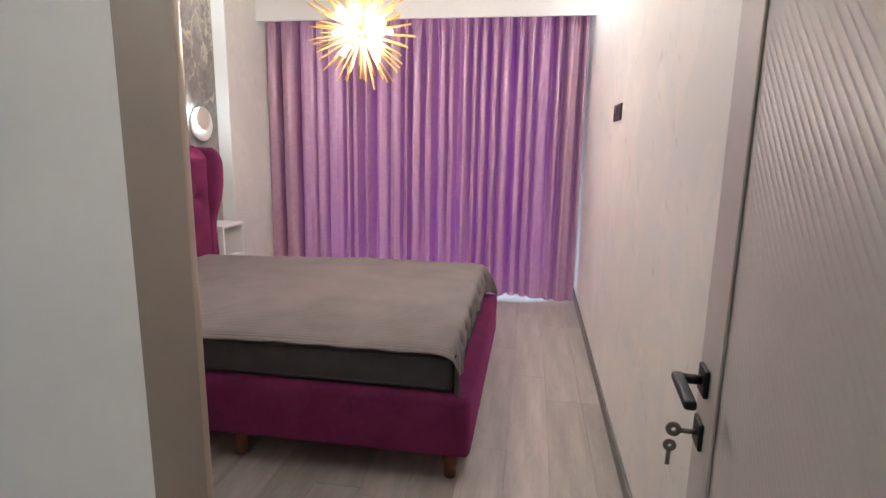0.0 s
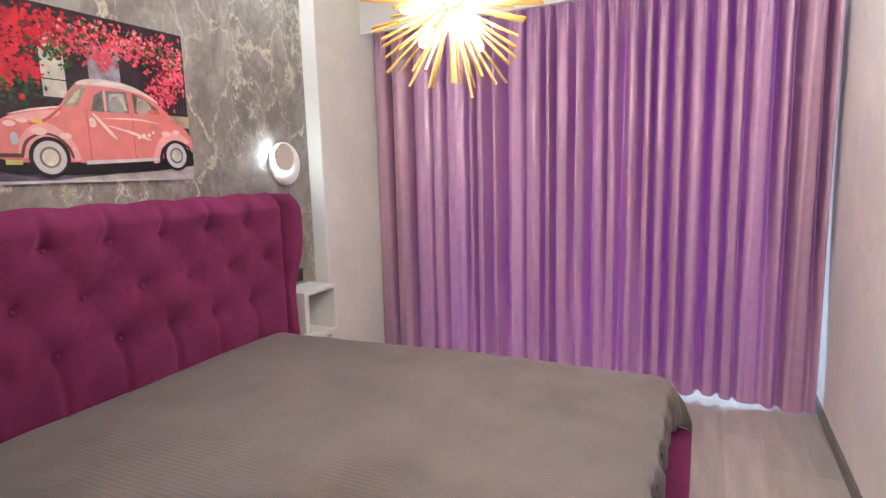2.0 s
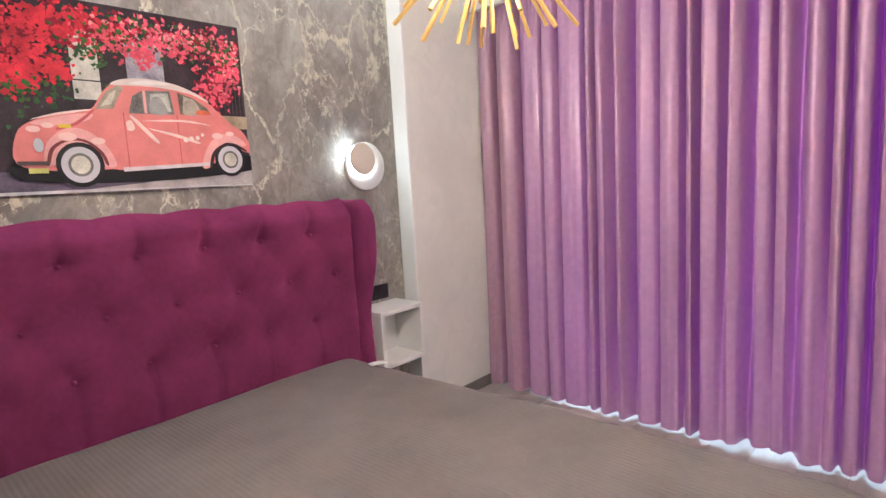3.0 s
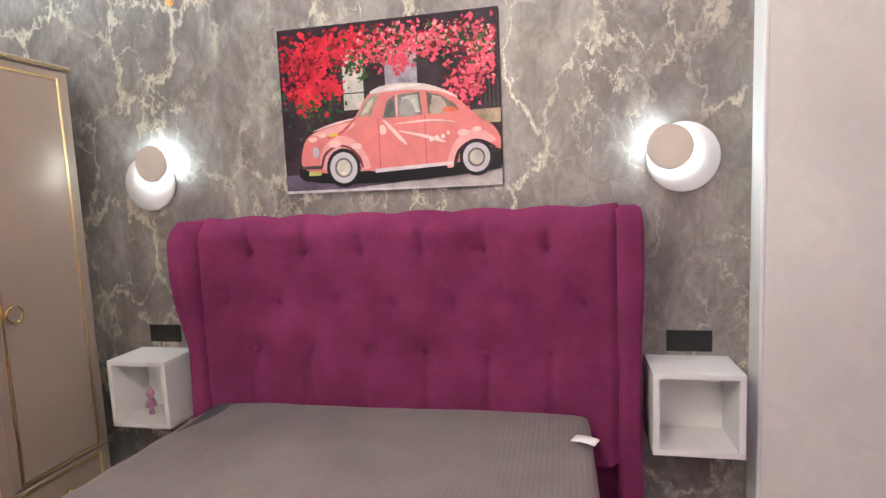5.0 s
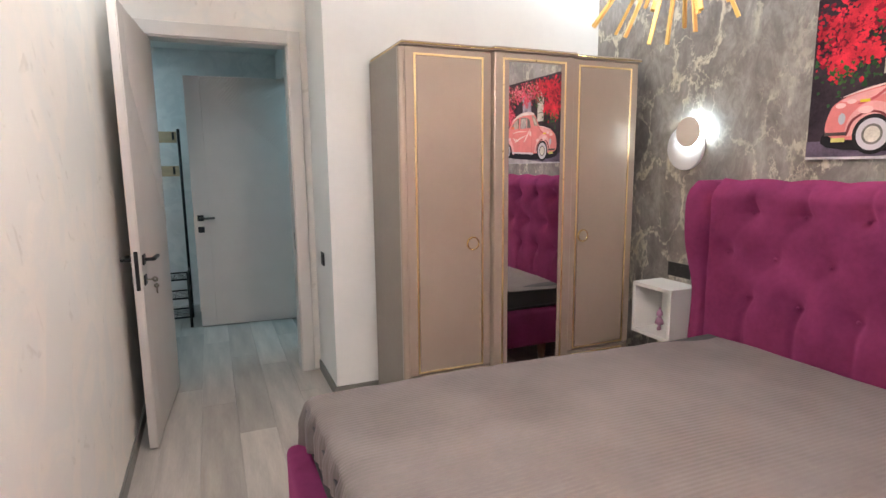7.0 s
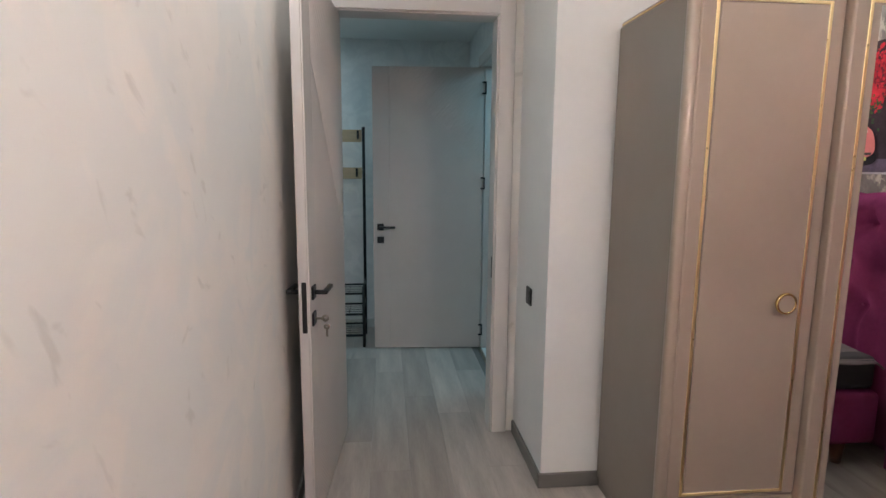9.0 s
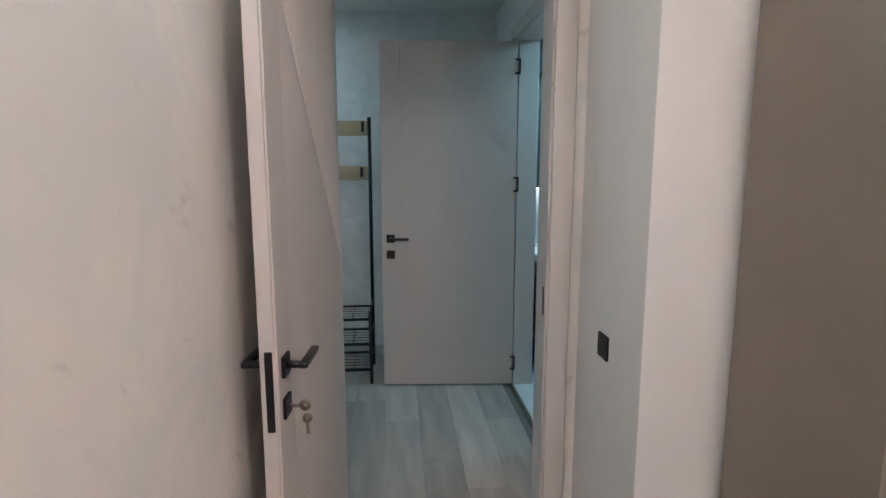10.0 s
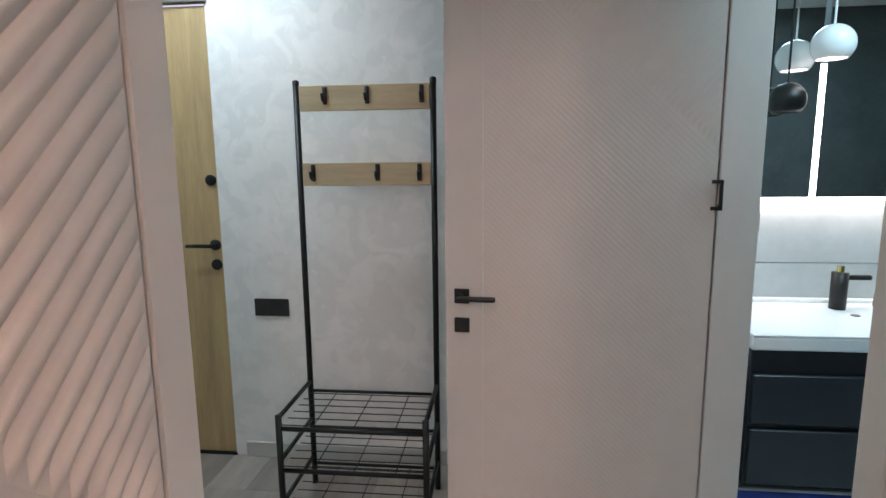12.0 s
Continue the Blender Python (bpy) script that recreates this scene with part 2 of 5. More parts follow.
CURTAIN = mat("purple_satin", (0.54, 0.325, 0.42), 0.33, 0.05, 0.08, 30, 0.05, 200, spec=0.8, trans=0.10, through_col=(0.34, 0.035, 0.36))
MATTRESS = mat("charcoal_mattress_cloth", (0.056, 0.052, 0.054), 0.9, 0, 0.15, 9, 0.2, 260)
BLANKET = ribbed_cloth("taupe_ribbed_plush", (0.15, 0.126, 0.118), 0.017)
LEGWOOD = mat("brown_leg_wood", (0.16, 0.06, 0.03), 0.4, 0, 0.2, 10, stretch=(1, 1, 0.2))
WHITE = mat("white_laminate", (0.80, 0.785, 0.755), 0.45, 0, 0.02, 6)
LAMP_WHITE = mat("white_lamp_enamel", (0.85, 0.85, 0.84), 0.35, 0, 0.02, 6)
DISC = mat("beige_lamp_disc", (0.64, 0.56, 0.48), 0.5, 0, 0.03, 8)
OAK = mat("oak_veneer", (0.50, 0.335, 0.17), 0.45, 0, 0.2, 3, 0.1, 40, (6, 6, 0.6))
OAK_PALE = mat("pale_oak_board", (0.52, 0.40, 0.25), 0.5, 0, 0.15, 4, 0.1, 40, (0.8, 6, 6))
TILE_DARK = mat("dark_slate_tile", (0.075, 0.09, 0.092), 0.35, 0, 0.25, 4, 0.1, 30)
TILE_GREY = mat("grey_stone_tile", (0.42, 0.45, 0.45), 0.4, 0, 0.12, 3, 0.05, 30)
MARBLE = mat("pale_marble_tile", (0.72, 0.74, 0.73), 0.2, 0, 0.14, 4)
NAVY = mat("dark_navy_lacquer", (0.022, 0.027, 0.035), 0.35, 0, 0.15, 6)
CERAMIC = mat("white_ceramic", (0.86, 0.87, 0.87), 0.12, 0, 0.01, 4)
BLUE = mat("blue_plastic", (0.02, 0.07, 0.42), 0.4, 0, 0.1, 5)
AMBER = mat("amber_glass_bottle", (0.42, 0.33, 0.16), 0.15, 0.5, 0.15, 20)
LABEL = mat("white_fabric_label", (0.8, 0.79, 0.77), 0.8, 0, 0.05, 40)
MIRROR = mat("mirror_silver", (0.86, 0.87, 0.86), 0.015, 1.0, 0.0, 1)
MIRROR.node_tree.nodes["Principled BSDF"].inputs["Roughness"].default_value = 0.01
for lk in list(MIRROR.node_tree.links):
    if lk.to_socket.name == "Roughness":
        MIRROR.node_tree.links.remove(lk)
GLASS = glass("window_glass")
BULB = glow("lit_bulb", (1.0, 0.90, 0.74), 70)
LED = glow("cold_led", (0.80, 0.94, 1.0), 26)
LED_SOFT = glow("cold_led_strip", (0.80, 0.94, 1.0), 6)
PVC = mat("white_window_profile", (0.8, 0.81, 0.82), 0.4, 0, 0.02, 6)

# ---- helpers of the scene ----
ORIGIN = {}


def box(bm, x0, x1, y0, y1, z0, z1, bevel=0.0, seg=2):
    r = bmesh.ops.create_cube(bm, size=1, matrix=Matrix.Translation(((x0 + x1) / 2, (y0 + y1) / 2, (z0 + z1) / 2)) @ Matrix.Diagonal((abs(x1 - x0), abs(y1 - y0), abs(z1 - z0), 1)))
    if bevel:
        es = list({e for v in r["verts"] for e in v.link_edges})
        bmesh.ops.bevel(bm, geom=es, offset=bevel, segments=seg, affect="EDGES", profile=0.5)
    return bm


def cyl(bm, p, q, r0, r1=None, n=14):
    p, q = Vector(p), Vector(q)
    d = q - p
    m = Matrix.Translation((p + q) / 2) @ d.to_track_quat("Z", "Y").to_matrix().to_4x4()
    bmesh.ops.create_cone(bm, cap_ends=True, segments=n, radius1=r0, radius2=r0 if r1 is None else r1, depth=d.length, matrix=m)
    return bm


def lathe(bm, prof, m, n=28):
    """A turned body from (radius, height) pairs about the z axis of m."""
    rings = []
    for r, h in prof:
        if r < 1e-5:
            rings.append([bm.verts.new(m @ Vector((0, 0, h)))])
        else:
            rings.append([bm.verts.new(m @ Vector((r * math.cos(2 * math.pi * k / n), r * math.sin(2 * math.pi * k / n), h))) for k in range(n)])
    for a, b in zip(rings, rings[1:]):
        for k in range(n):
            k2 = (k + 1) % n
            f = [a[k % len(a)], a[k2 % len(a)], b[k2 % len(b)], b[k % len(b)]]
            f = list(dict.fromkeys(f))
            if len(f) > 2:
                bm.faces.new(f)
    return bm


def finish(name, bm, material, smooth=False):
    bmesh.ops.recalc_face_normals(bm, faces=bm.faces)
    me = bpy.data.meshes.new(name)
    bm.to_mesh(me)
    bm.free()
    for mm in material if isinstance(material, (list, tuple)) else [material]:
        me.materials.append(mm)
    if smooth:
        for p in me.polygons:
            p.use_smooth = True
    return me


def thing(name, loc, label, category, group="", turn=None):
    """An Empty at the thing's base; its parts are given in world metres (or in its own axes, with turn)."""
    ob = new(name)
    ob.empty_display_size = 0.05
    ob.matrix_world = turn if turn is not None else Matrix.Translation(loc)
    ORIGIN[ob.name] = Vector((0, 0, 0)) if turn is not None else Vector(loc)
    return tagged(ob, label, category, group)


def part(name, bm, material, parent, label="", smooth=False, kind=""):
    me = finish(name, bm, material, smooth)
    o = ORIGIN.get(parent.name, Vector((0, 0, 0)))
    me.transform(Matrix.Translation(-o))
    ob = new(name, me)
    ob.parent = parent
    ORIGIN[ob.name] = o
    return tagged(ob, label, kind=kind)


def solo(name, bm, material, label, category, smooth=False, kind=""):
    ob = new(name, finish(name, bm, material, smooth))
    ORIGIN[ob.name] = Vector((0, 0, 0))
    return tagged(ob, label, category, kind=kind)


def structure(name, boxes, material, label, category):
    bm = bmesh.new()
    for b in boxes:
        box(bm, *b)
    return solo(name, bm, material, label, category, kind="structure")


# ---- large structure ----
XR, XL, XP = 0.678, -2.315, -2.205        # right wall, papered wall, white pier
YB, YF, YW = 1.083, 5.42, 0.532          # wall behind the wardrobe, window wall, door wall
YH = 0.398                             # hall face of the door wall
XN = -0.404                            # side of the door recess
ZC, ZH = 2.65, 2.52
structure("wall_east", [(XR, XR + 0.12, 0.35, YF + 0.12, 0, ZC)], PLASTER, "beige pearl decorative plaster wall", "wall")
structure("wall_west", [(XL - 0.12, XL, YB - 0.12, 4.505, 0, ZC)], PAPER, "taupe wallpaper wall with broken gold veins", "wall")
structure("wall_pier", [(XL - 0.12, XP, 4.505, YF, 0, ZC)], PIER_PLASTER, "beige plaster pier beside the curtain", "wall")
structure("wall_south", [(XL, XN, YB - 0.12, YB, 0, ZC), (XN - 0.1, XN, YW, YB - 0.12, 0, ZC)], WHITE_WALL, "white painted wall behind the wardrobe", "wall")
structure("wall_door", [(XN - 0.1, -0.292, YH, YW, 0, ZC), (0.537, XR, YH, 0.458, 0, ZC), (0.575, XR, 0.458, YW, 0, ZC), (-0.292, 0.537, YH, 0.458, 2.217, ZC), (-0.292, 0.575, 0.458, YW, 2.217, ZC)], PLASTER, "plaster wall around the bedroom door opening", "wall")
structure("wall_north", [(XL - 0.12, -1.95, YF, YF + 0.12, 0, ZC), (0.53, XR, YF, YF + 0.12, 0, ZC), (-1.95, 0.53, YF, YF + 0.12, 2.42, ZC), (-1.95, 0.53, YF, YF + 0.12, 0, 0.06)], WHITE_WALL, "white window wall behind the curtain", "wall")
structure("ceiling", [(XL - 0.12, XR + 0.12, 0.35, YF + 0.12, ZC, ZC + 0.1)], CEIL, "white bedroom ceiling", "ceiling")
structure("curtain_fascia", [(XP, XR, 5.0, 5.03, 2.408, ZC)], CEIL, "white boxed fascia hiding the curtain rail", "trim")
# hall
structure("wall_hall_far", [(-0.585, 1.515, -1.65, -1.53, 0, ZH), (2.415, 2.74, -1.65, -1.53, 0, ZH), (1.515, 2.415, -1.65, -1.53, 2.18, ZH)], HALL_PLASTER, "pale pearl plaster wall of the hall", "wall")
structure("wall_hall_side", [(2.62, 2.74, -1.53, 0.35, 0, ZH), (XR + 0.12, 2.74, 0.35, YW, 0, ZH)], HALL_PLASTER, "pale plaster wall closing the hall", "wall")
structure("wall_bathroom", [(-0.585, -0.44, -0.058, YH, 0, ZH), (-0.585, -0.44, -1.53, -0.905, 0, ZH), (-0.585, -0.44, -0.905, -0.058, 2.222, ZH)], HALL_PLASTER, "pale plaster wall around the bathroom doorway", "wall")
structure("ceiling_hall", [(-0.585, 2.74, -1.65, YH, ZH, ZH + 0.1)], CEIL, "white hall ceiling", "ceiling")
# bathroom
structure("wall_bathroom_far", [(-2.4, -0.585, -1.65, -1.53, 0, 1.0), (-2.4, -0.585, -1.65, -1.53, 1.004, 1.60)], TILE_GREY, "grey stone tiled bathroom wall", "wall")
structure("wall_bathroom_upper", [(-2.4, -0.585, -1.65, -1.53, 1.604, ZH)], TILE_DARK, "dark slate tiles above the mirror", "wall")
structure("wall_bathroom_side", [(-2.52, -2.4, -1.65, 0.35, 0, ZH), (-2.4, -0.585, 0.23, 0.35, 0, ZH)], TILE_DARK, "dark slate tiled bathroom wall", "wall")
structure("ceiling_bathroom", [(-2.52, -0.585, -1.65, 0.35, 2.42, 2.55)], CEIL, "white bathroom ceiling", "ceiling")
structure("floor_bathroom", [(-2.4, -0.455, -1.53, 0.23, -0.08, 0.004)], MARBLE, "pale marble tile floor of the bathroom", "floor")
structure("threshold", [(-0.465, -0.445, -0.862, -0.08, -0.02, 0.009)], STEEL, "thin metal threshold strip", "trim")
# baseboards
def baseboard(name, x0, x1, y0, y1, h=0.072, material=None, label="dark grey baseboard"):
    bm = bmesh.new()
    box(bm, x0, x1, y0, y1, 0.0, h, 0.004, 1)
    return solo(name, bm, material or BASEB, label, "baseboard", kind="structure")


baseboard("baseboard_east", XR - 0.014, XR, YW, YF)
baseboard("baseboard_pier", XP, XP + 0.014, 4.505, YF)
baseboard("baseboard_west", XL, XL + 0.014, YB, 4.488)
baseboard("baseboard_south", XL, XN + 0.014, YB, YB + 0.014)
baseboard("baseboard_recess", XN, XN + 0.014, YW + 0.02, YB)
baseboard("baseboard_hall", -0.44, 1.455, -1.53, -1.516, 0.08, HALL_BASE, "pale grey hall baseboard")
# white sheet over the pier's side face; its white stands in for light
bm = bmesh.new()
box(bm, XL, XP + 0.004, 4.489, 4.5045, 0.0, ZC - 0.002, 0.003, 1)
solo("pier_side_sheet", bm, CEIL, "white sheet standing in for light on the pier's side face", "trim", kind="structure")


# window behind the curtain
def window():
    w = thing("window_1", (-0.72, YF, 0.06), "white framed floor-length window behind the curtain", "window")
    w["kind"] = "structure"
    bm = bmesh.new()
    for x0, x1, z0, z1 in ((-1.95, -1.88, 0.06, 2.42), (0.46, 0.53, 0.06, 2.42), (-1.88, 0.46, 0.06, 0.13), (-1.88, 0.46, 2.35, 2.42), (-0.76, -0.69, 0.13, 2.35)):
        box(bm, x0, x1, YF + 0.03, YF + 0.09, z0, z1, 0.004, 1)
    part("window_frame", bm, PVC, w)
    for x0, x1 in ((-1.88, -0.76), (-0.69, 0.46)):
        bm = bmesh.new()
        box(bm, x0, x1, YF + 0.055, YF + 0.063, 0.13, 2.35)
        p = part("pane", bm, GLASS, w)
        p.visible_shadow = False


window()


# ---- doors ----
def door_casing(name, plane, a0, a1, top, wall0, wall1, axis, width=0.085, label="greige painted door frame", gap=0.008, reveal=0.008, stop=None, stop0=None):
    """A lining through the wall and flat casings on both faces. axis x: the wall runs along x."""
    d = thing(name, (a0, wall0, 0) if axis == "x" else (wall0, a0, 0), label, "door frame")
    d["kind"] = "structure"

    def b(u0, u1, v0, v1, z0, z1, nm):
        bm = bmesh.new()
        if axis == "x":
            box(bm, u0, u1, v0, v1, z0, z1, 0.003, 1)
        else:
            box(bm, v0, v1, u0, u1, z0, z1, 0.003, 1)
        part(nm, bm, FRAME, d)

    b(a0 - 0.02, a0, wall0 - 0.002, stop0 or wall1 + 0.002, 0, top, "jamb")
    b(a1, a1 + 0.02, wall0 - 0.002, stop or wall1 + 0.002, 0, top, "jamb")
    b(a0, a1, wall0 - 0.002, wall1 + 0.002, top, top + 0.02, "head")
    for v0, v1 in ((wall1 + 0.002, wall1 + 0.018), (wall0 - 0.018, wall0 - 0.002)):
        b(a0 - width, a0 - reveal, v0, v1, 0, top + width, "casing")
        b(a1 + gap, a1 + width, v0, v1, 0, top + width, "casing")
        b(a0 - reveal, a1 + gap, v0, v1, top + 0.008, top + width, "casing")
    return d


def leaf(name, turn, width, height, label, lever, rosette_u=0.068, keys=False, hinges=False, rib=0.005, line=(1.87, 1.085), groove=0.006):
    """A door leaf in its own axes: x runs from the free edge to the hinges, y is the thickness with the patterned face at y=0 looking to -y."""
    d = thing(name, None, label, "door", turn=turn)
    d["kind"] = "structure"
    T = 0.042
    bm = bmesh.new()
    box(bm, 0, width, 0.006, T, 0.008, height, 0.002, 1)
    slab = part("slab", bm, DOOR, d)
    bm = bmesh.new()
    box(bm, 0, 0.128, 0.0, 0.0055, 0.008, height, 0.0015, 1)
    part("flat_stile", bm, DOOR, slab)
    # fluted panel: two fields of slanting ribs that meet along a falling diagonal
    u0, u1, z0, z1 = 0.128 + groove, width, 0.008, height
    a, bq = (u0, line[0]), (u1, line[1])

    def bound(u):
        return a[1] + (bq[1] - a[1]) * (u - a[0]) / (bq[0] - a[0])

    def field(nm, slope, upper, pitch, depth):
        bm = bmesh.new()
        k = math.sqrt(1 + slope * slope)
        ub, us = bound(0), (bq[1] - a[1]) / (bq[0] - a[0])
        c = z0 - abs(slope) * u1 - 1
        while c < z1 + 2:
            lo, hi = u0 + 0.002, u1 - 0.002
            # stay inside the leaf
            za, zb_ = (z0 + 0.006 - c) / slope, (z1 - 0.006 - c) / slope
            lo, hi = max(lo, min(za, zb_)), min(hi, max(za, zb_))
            # stay on one side of the diagonal
            if abs(slope - us) > 1e-3:
                x = (ub + (0.007 if upper else -0.007) - c) / (slope - us)
                if upper == (slope > us):
                    lo = max(lo, x)
                else:
                    hi = min(hi, x)
            elif (c > ub) != upper:
                hi = lo - 1
            if hi - lo > 0.004:
                tip = min(0.006, (hi - lo) * 0.3)
                rows_ = []
                for u, up in ((lo, 0.0), (lo + tip, 1.0), (hi - tip, 1.0), (hi, 0.0)):
                    z = c + slope * u
                    rows_.append([bm.verts.new((u, 0.0062 - dep * up, z + off * pitch * k)) for off, dep in ((-0.5, 0.0), (-0.30, depth * 0.62), (-0.08, depth), (0.12, depth * 0.92), (0.34, depth * 0.5), (0.5, 0.0))])
                for r0, r1 in zip(rows_, rows_[1:]):
                    for i in range(5):
                        bm.faces.new((r0[i], r0[i + 1], r1[i + 1], r1[i]))
            c += pitch * k
        part(nm, bm, DOOR, slab, smooth=True, kind="stuff")

    field("fluting", 1.06, True, 0.0215, rib)
    field("fluting", -0.95, False, 0.0150, rib * 0.35)
    # lock plate in the edge
    bm = bmesh.new()
    box(bm, -0.0025, 0.004, 0.011, 0.031, 0.83, 1.026, 0.004, 2)
    part("lock_plate", bm, BLACK, d, "black lock plate in the edge")
    for side, y in ((-1, 0.0), (1, T)):
        bm = bmesh.new()
        box(bm, rosette_u - 0.026, rosette_u + 0.026, y + side * 0.009, y, lever - 0.026, lever + 0.026, 0.003, 2)
        ros = part("rosette", bm, BLACK, d, "black square handle rosette")
        bm = bmesh.new()
        cyl(bm, (rosette_u, y, lever), (rosette_u, y + side * 0.045, lever), 0.009)
        box(bm, rosette_u - 0.012, rosette_u + 0.118, y + side * 0.037, y + side * 0.058, lever - 0.008, lever + 0.009, 0.006, 3)
        part("lever", bm, BLACK, ros, "black lever handle", True)
        bm = bmesh.new()
        box(bm, rosette_u - 0.026, rosette_u + 0.026, y + side * 0.008, y, lever - 0.128, lever - 0.076, 0.003, 2)
        part("lock_rosette", bm, BLACK, d, "black square lock cover")
    if keys:
        bm = bmesh.new()
        box(bm, rosette_u - 0.0015, rosette_u + 0.0015, -0.034, -0.006, lever - 0.107, lever - 0.098)
        ring = Matrix.Translation((rosette_u, -0.046, lever - 0.102)) @ Matrix.Rotation(radians(90), 4, "Y")
        lathe(bm, [(0.004, -0.0015), (0.014, -0.0015), (0.014, 0.0015), (0.004, 0.0015), (0.004, -0.0015)], ring, 16)
        k2 = Matrix.Translation((rosette_u, -0.05, lever - 0.135)) @ Matrix.Rotation(radians(90), 4, "Y")
        lathe(bm, [(0.003, -0.0015), (0.012, -0.0015), (0.012, 0.0015), (0.003, 0.0015), (0.003, -0.0015)], k2, 16)
        box(bm, rosette_u - 0.001, rosette_u + 0.001, -0.055, -0.047, lever - 0.175, lever - 0.145)
        part("keys", bm, STEEL, d, "steel key with a second key hanging from it", True)
    if hinges:
        for z in (0.157, 1.329, 2.045):
            bm = bmesh.new()
            x0, x1 = width - 0.018, width + 0.016
            box(bm, x0, x1, -0.006, 0.0, z + 0.035, z + 0.047, 0.001, 1)
            box(bm, x0, x1, -0.006, 0.0, z - 0.047, z - 0.035, 0.001, 1)
            box(bm, x1 - 0.011, x1, -0.006, 0.0, z - 0.047, z + 0.047, 0.001, 1)
            part("hinge", bm, BLACK, d, "black bracket hinge")
    return d


door_casing("door_frame_1", YW, -0.270, 0.515, 2.195, YH, YW, "x", 0.09, gap=0.062, stop=0.456)
door_casing("door_frame_2", -0.44, -0.862, -0.08, 2.20, -0.585, -0.44, "y", 0.08, reveal=0.05, stop0=-0.462)


def plane_pose(free, hinge, z=0.0):
    """Own x from the free edge to the hinge; own y turned a quarter to its left."""
    ux, uy = hinge[0] - free[0], hinge[1] - free[1]
    return pose(free[0], free[1], z, 0, 0, math.degrees(math.atan2(uy, ux)))


leaf("door_1", plane_pose((0.572, 1.328), (0.506, 0.462)), 0.866, 2.19, "open greige bedroom door with diagonal fluting", 0.978, rosette_u=0.05, keys=True)
leaf("door_2", plane_pose((0.390, -0.922), (-0.458, -0.8595)), 0.849, 2.195, "open greige bathroom door with diagonal fluting", 0.986, rosette_u=0.056, hinges=True, rib=0.0016, line=(2.13, 1.47), groove=0.0005)
bm = bmesh.new()
box(bm, -0.2705, -0.2685, 0.495, 0.517, 0.865, 0.98, 0.001, 1)
solo("strike_plate", bm, BLACK, "black strike plate in the door jamb", "strike plate", kind="structure")

# ---- bed ----
def smooth_step(a, b, x):
    t = min(1, max(0, (x - a) / (b - a)))
    return t * t * (3 - 2 * t)


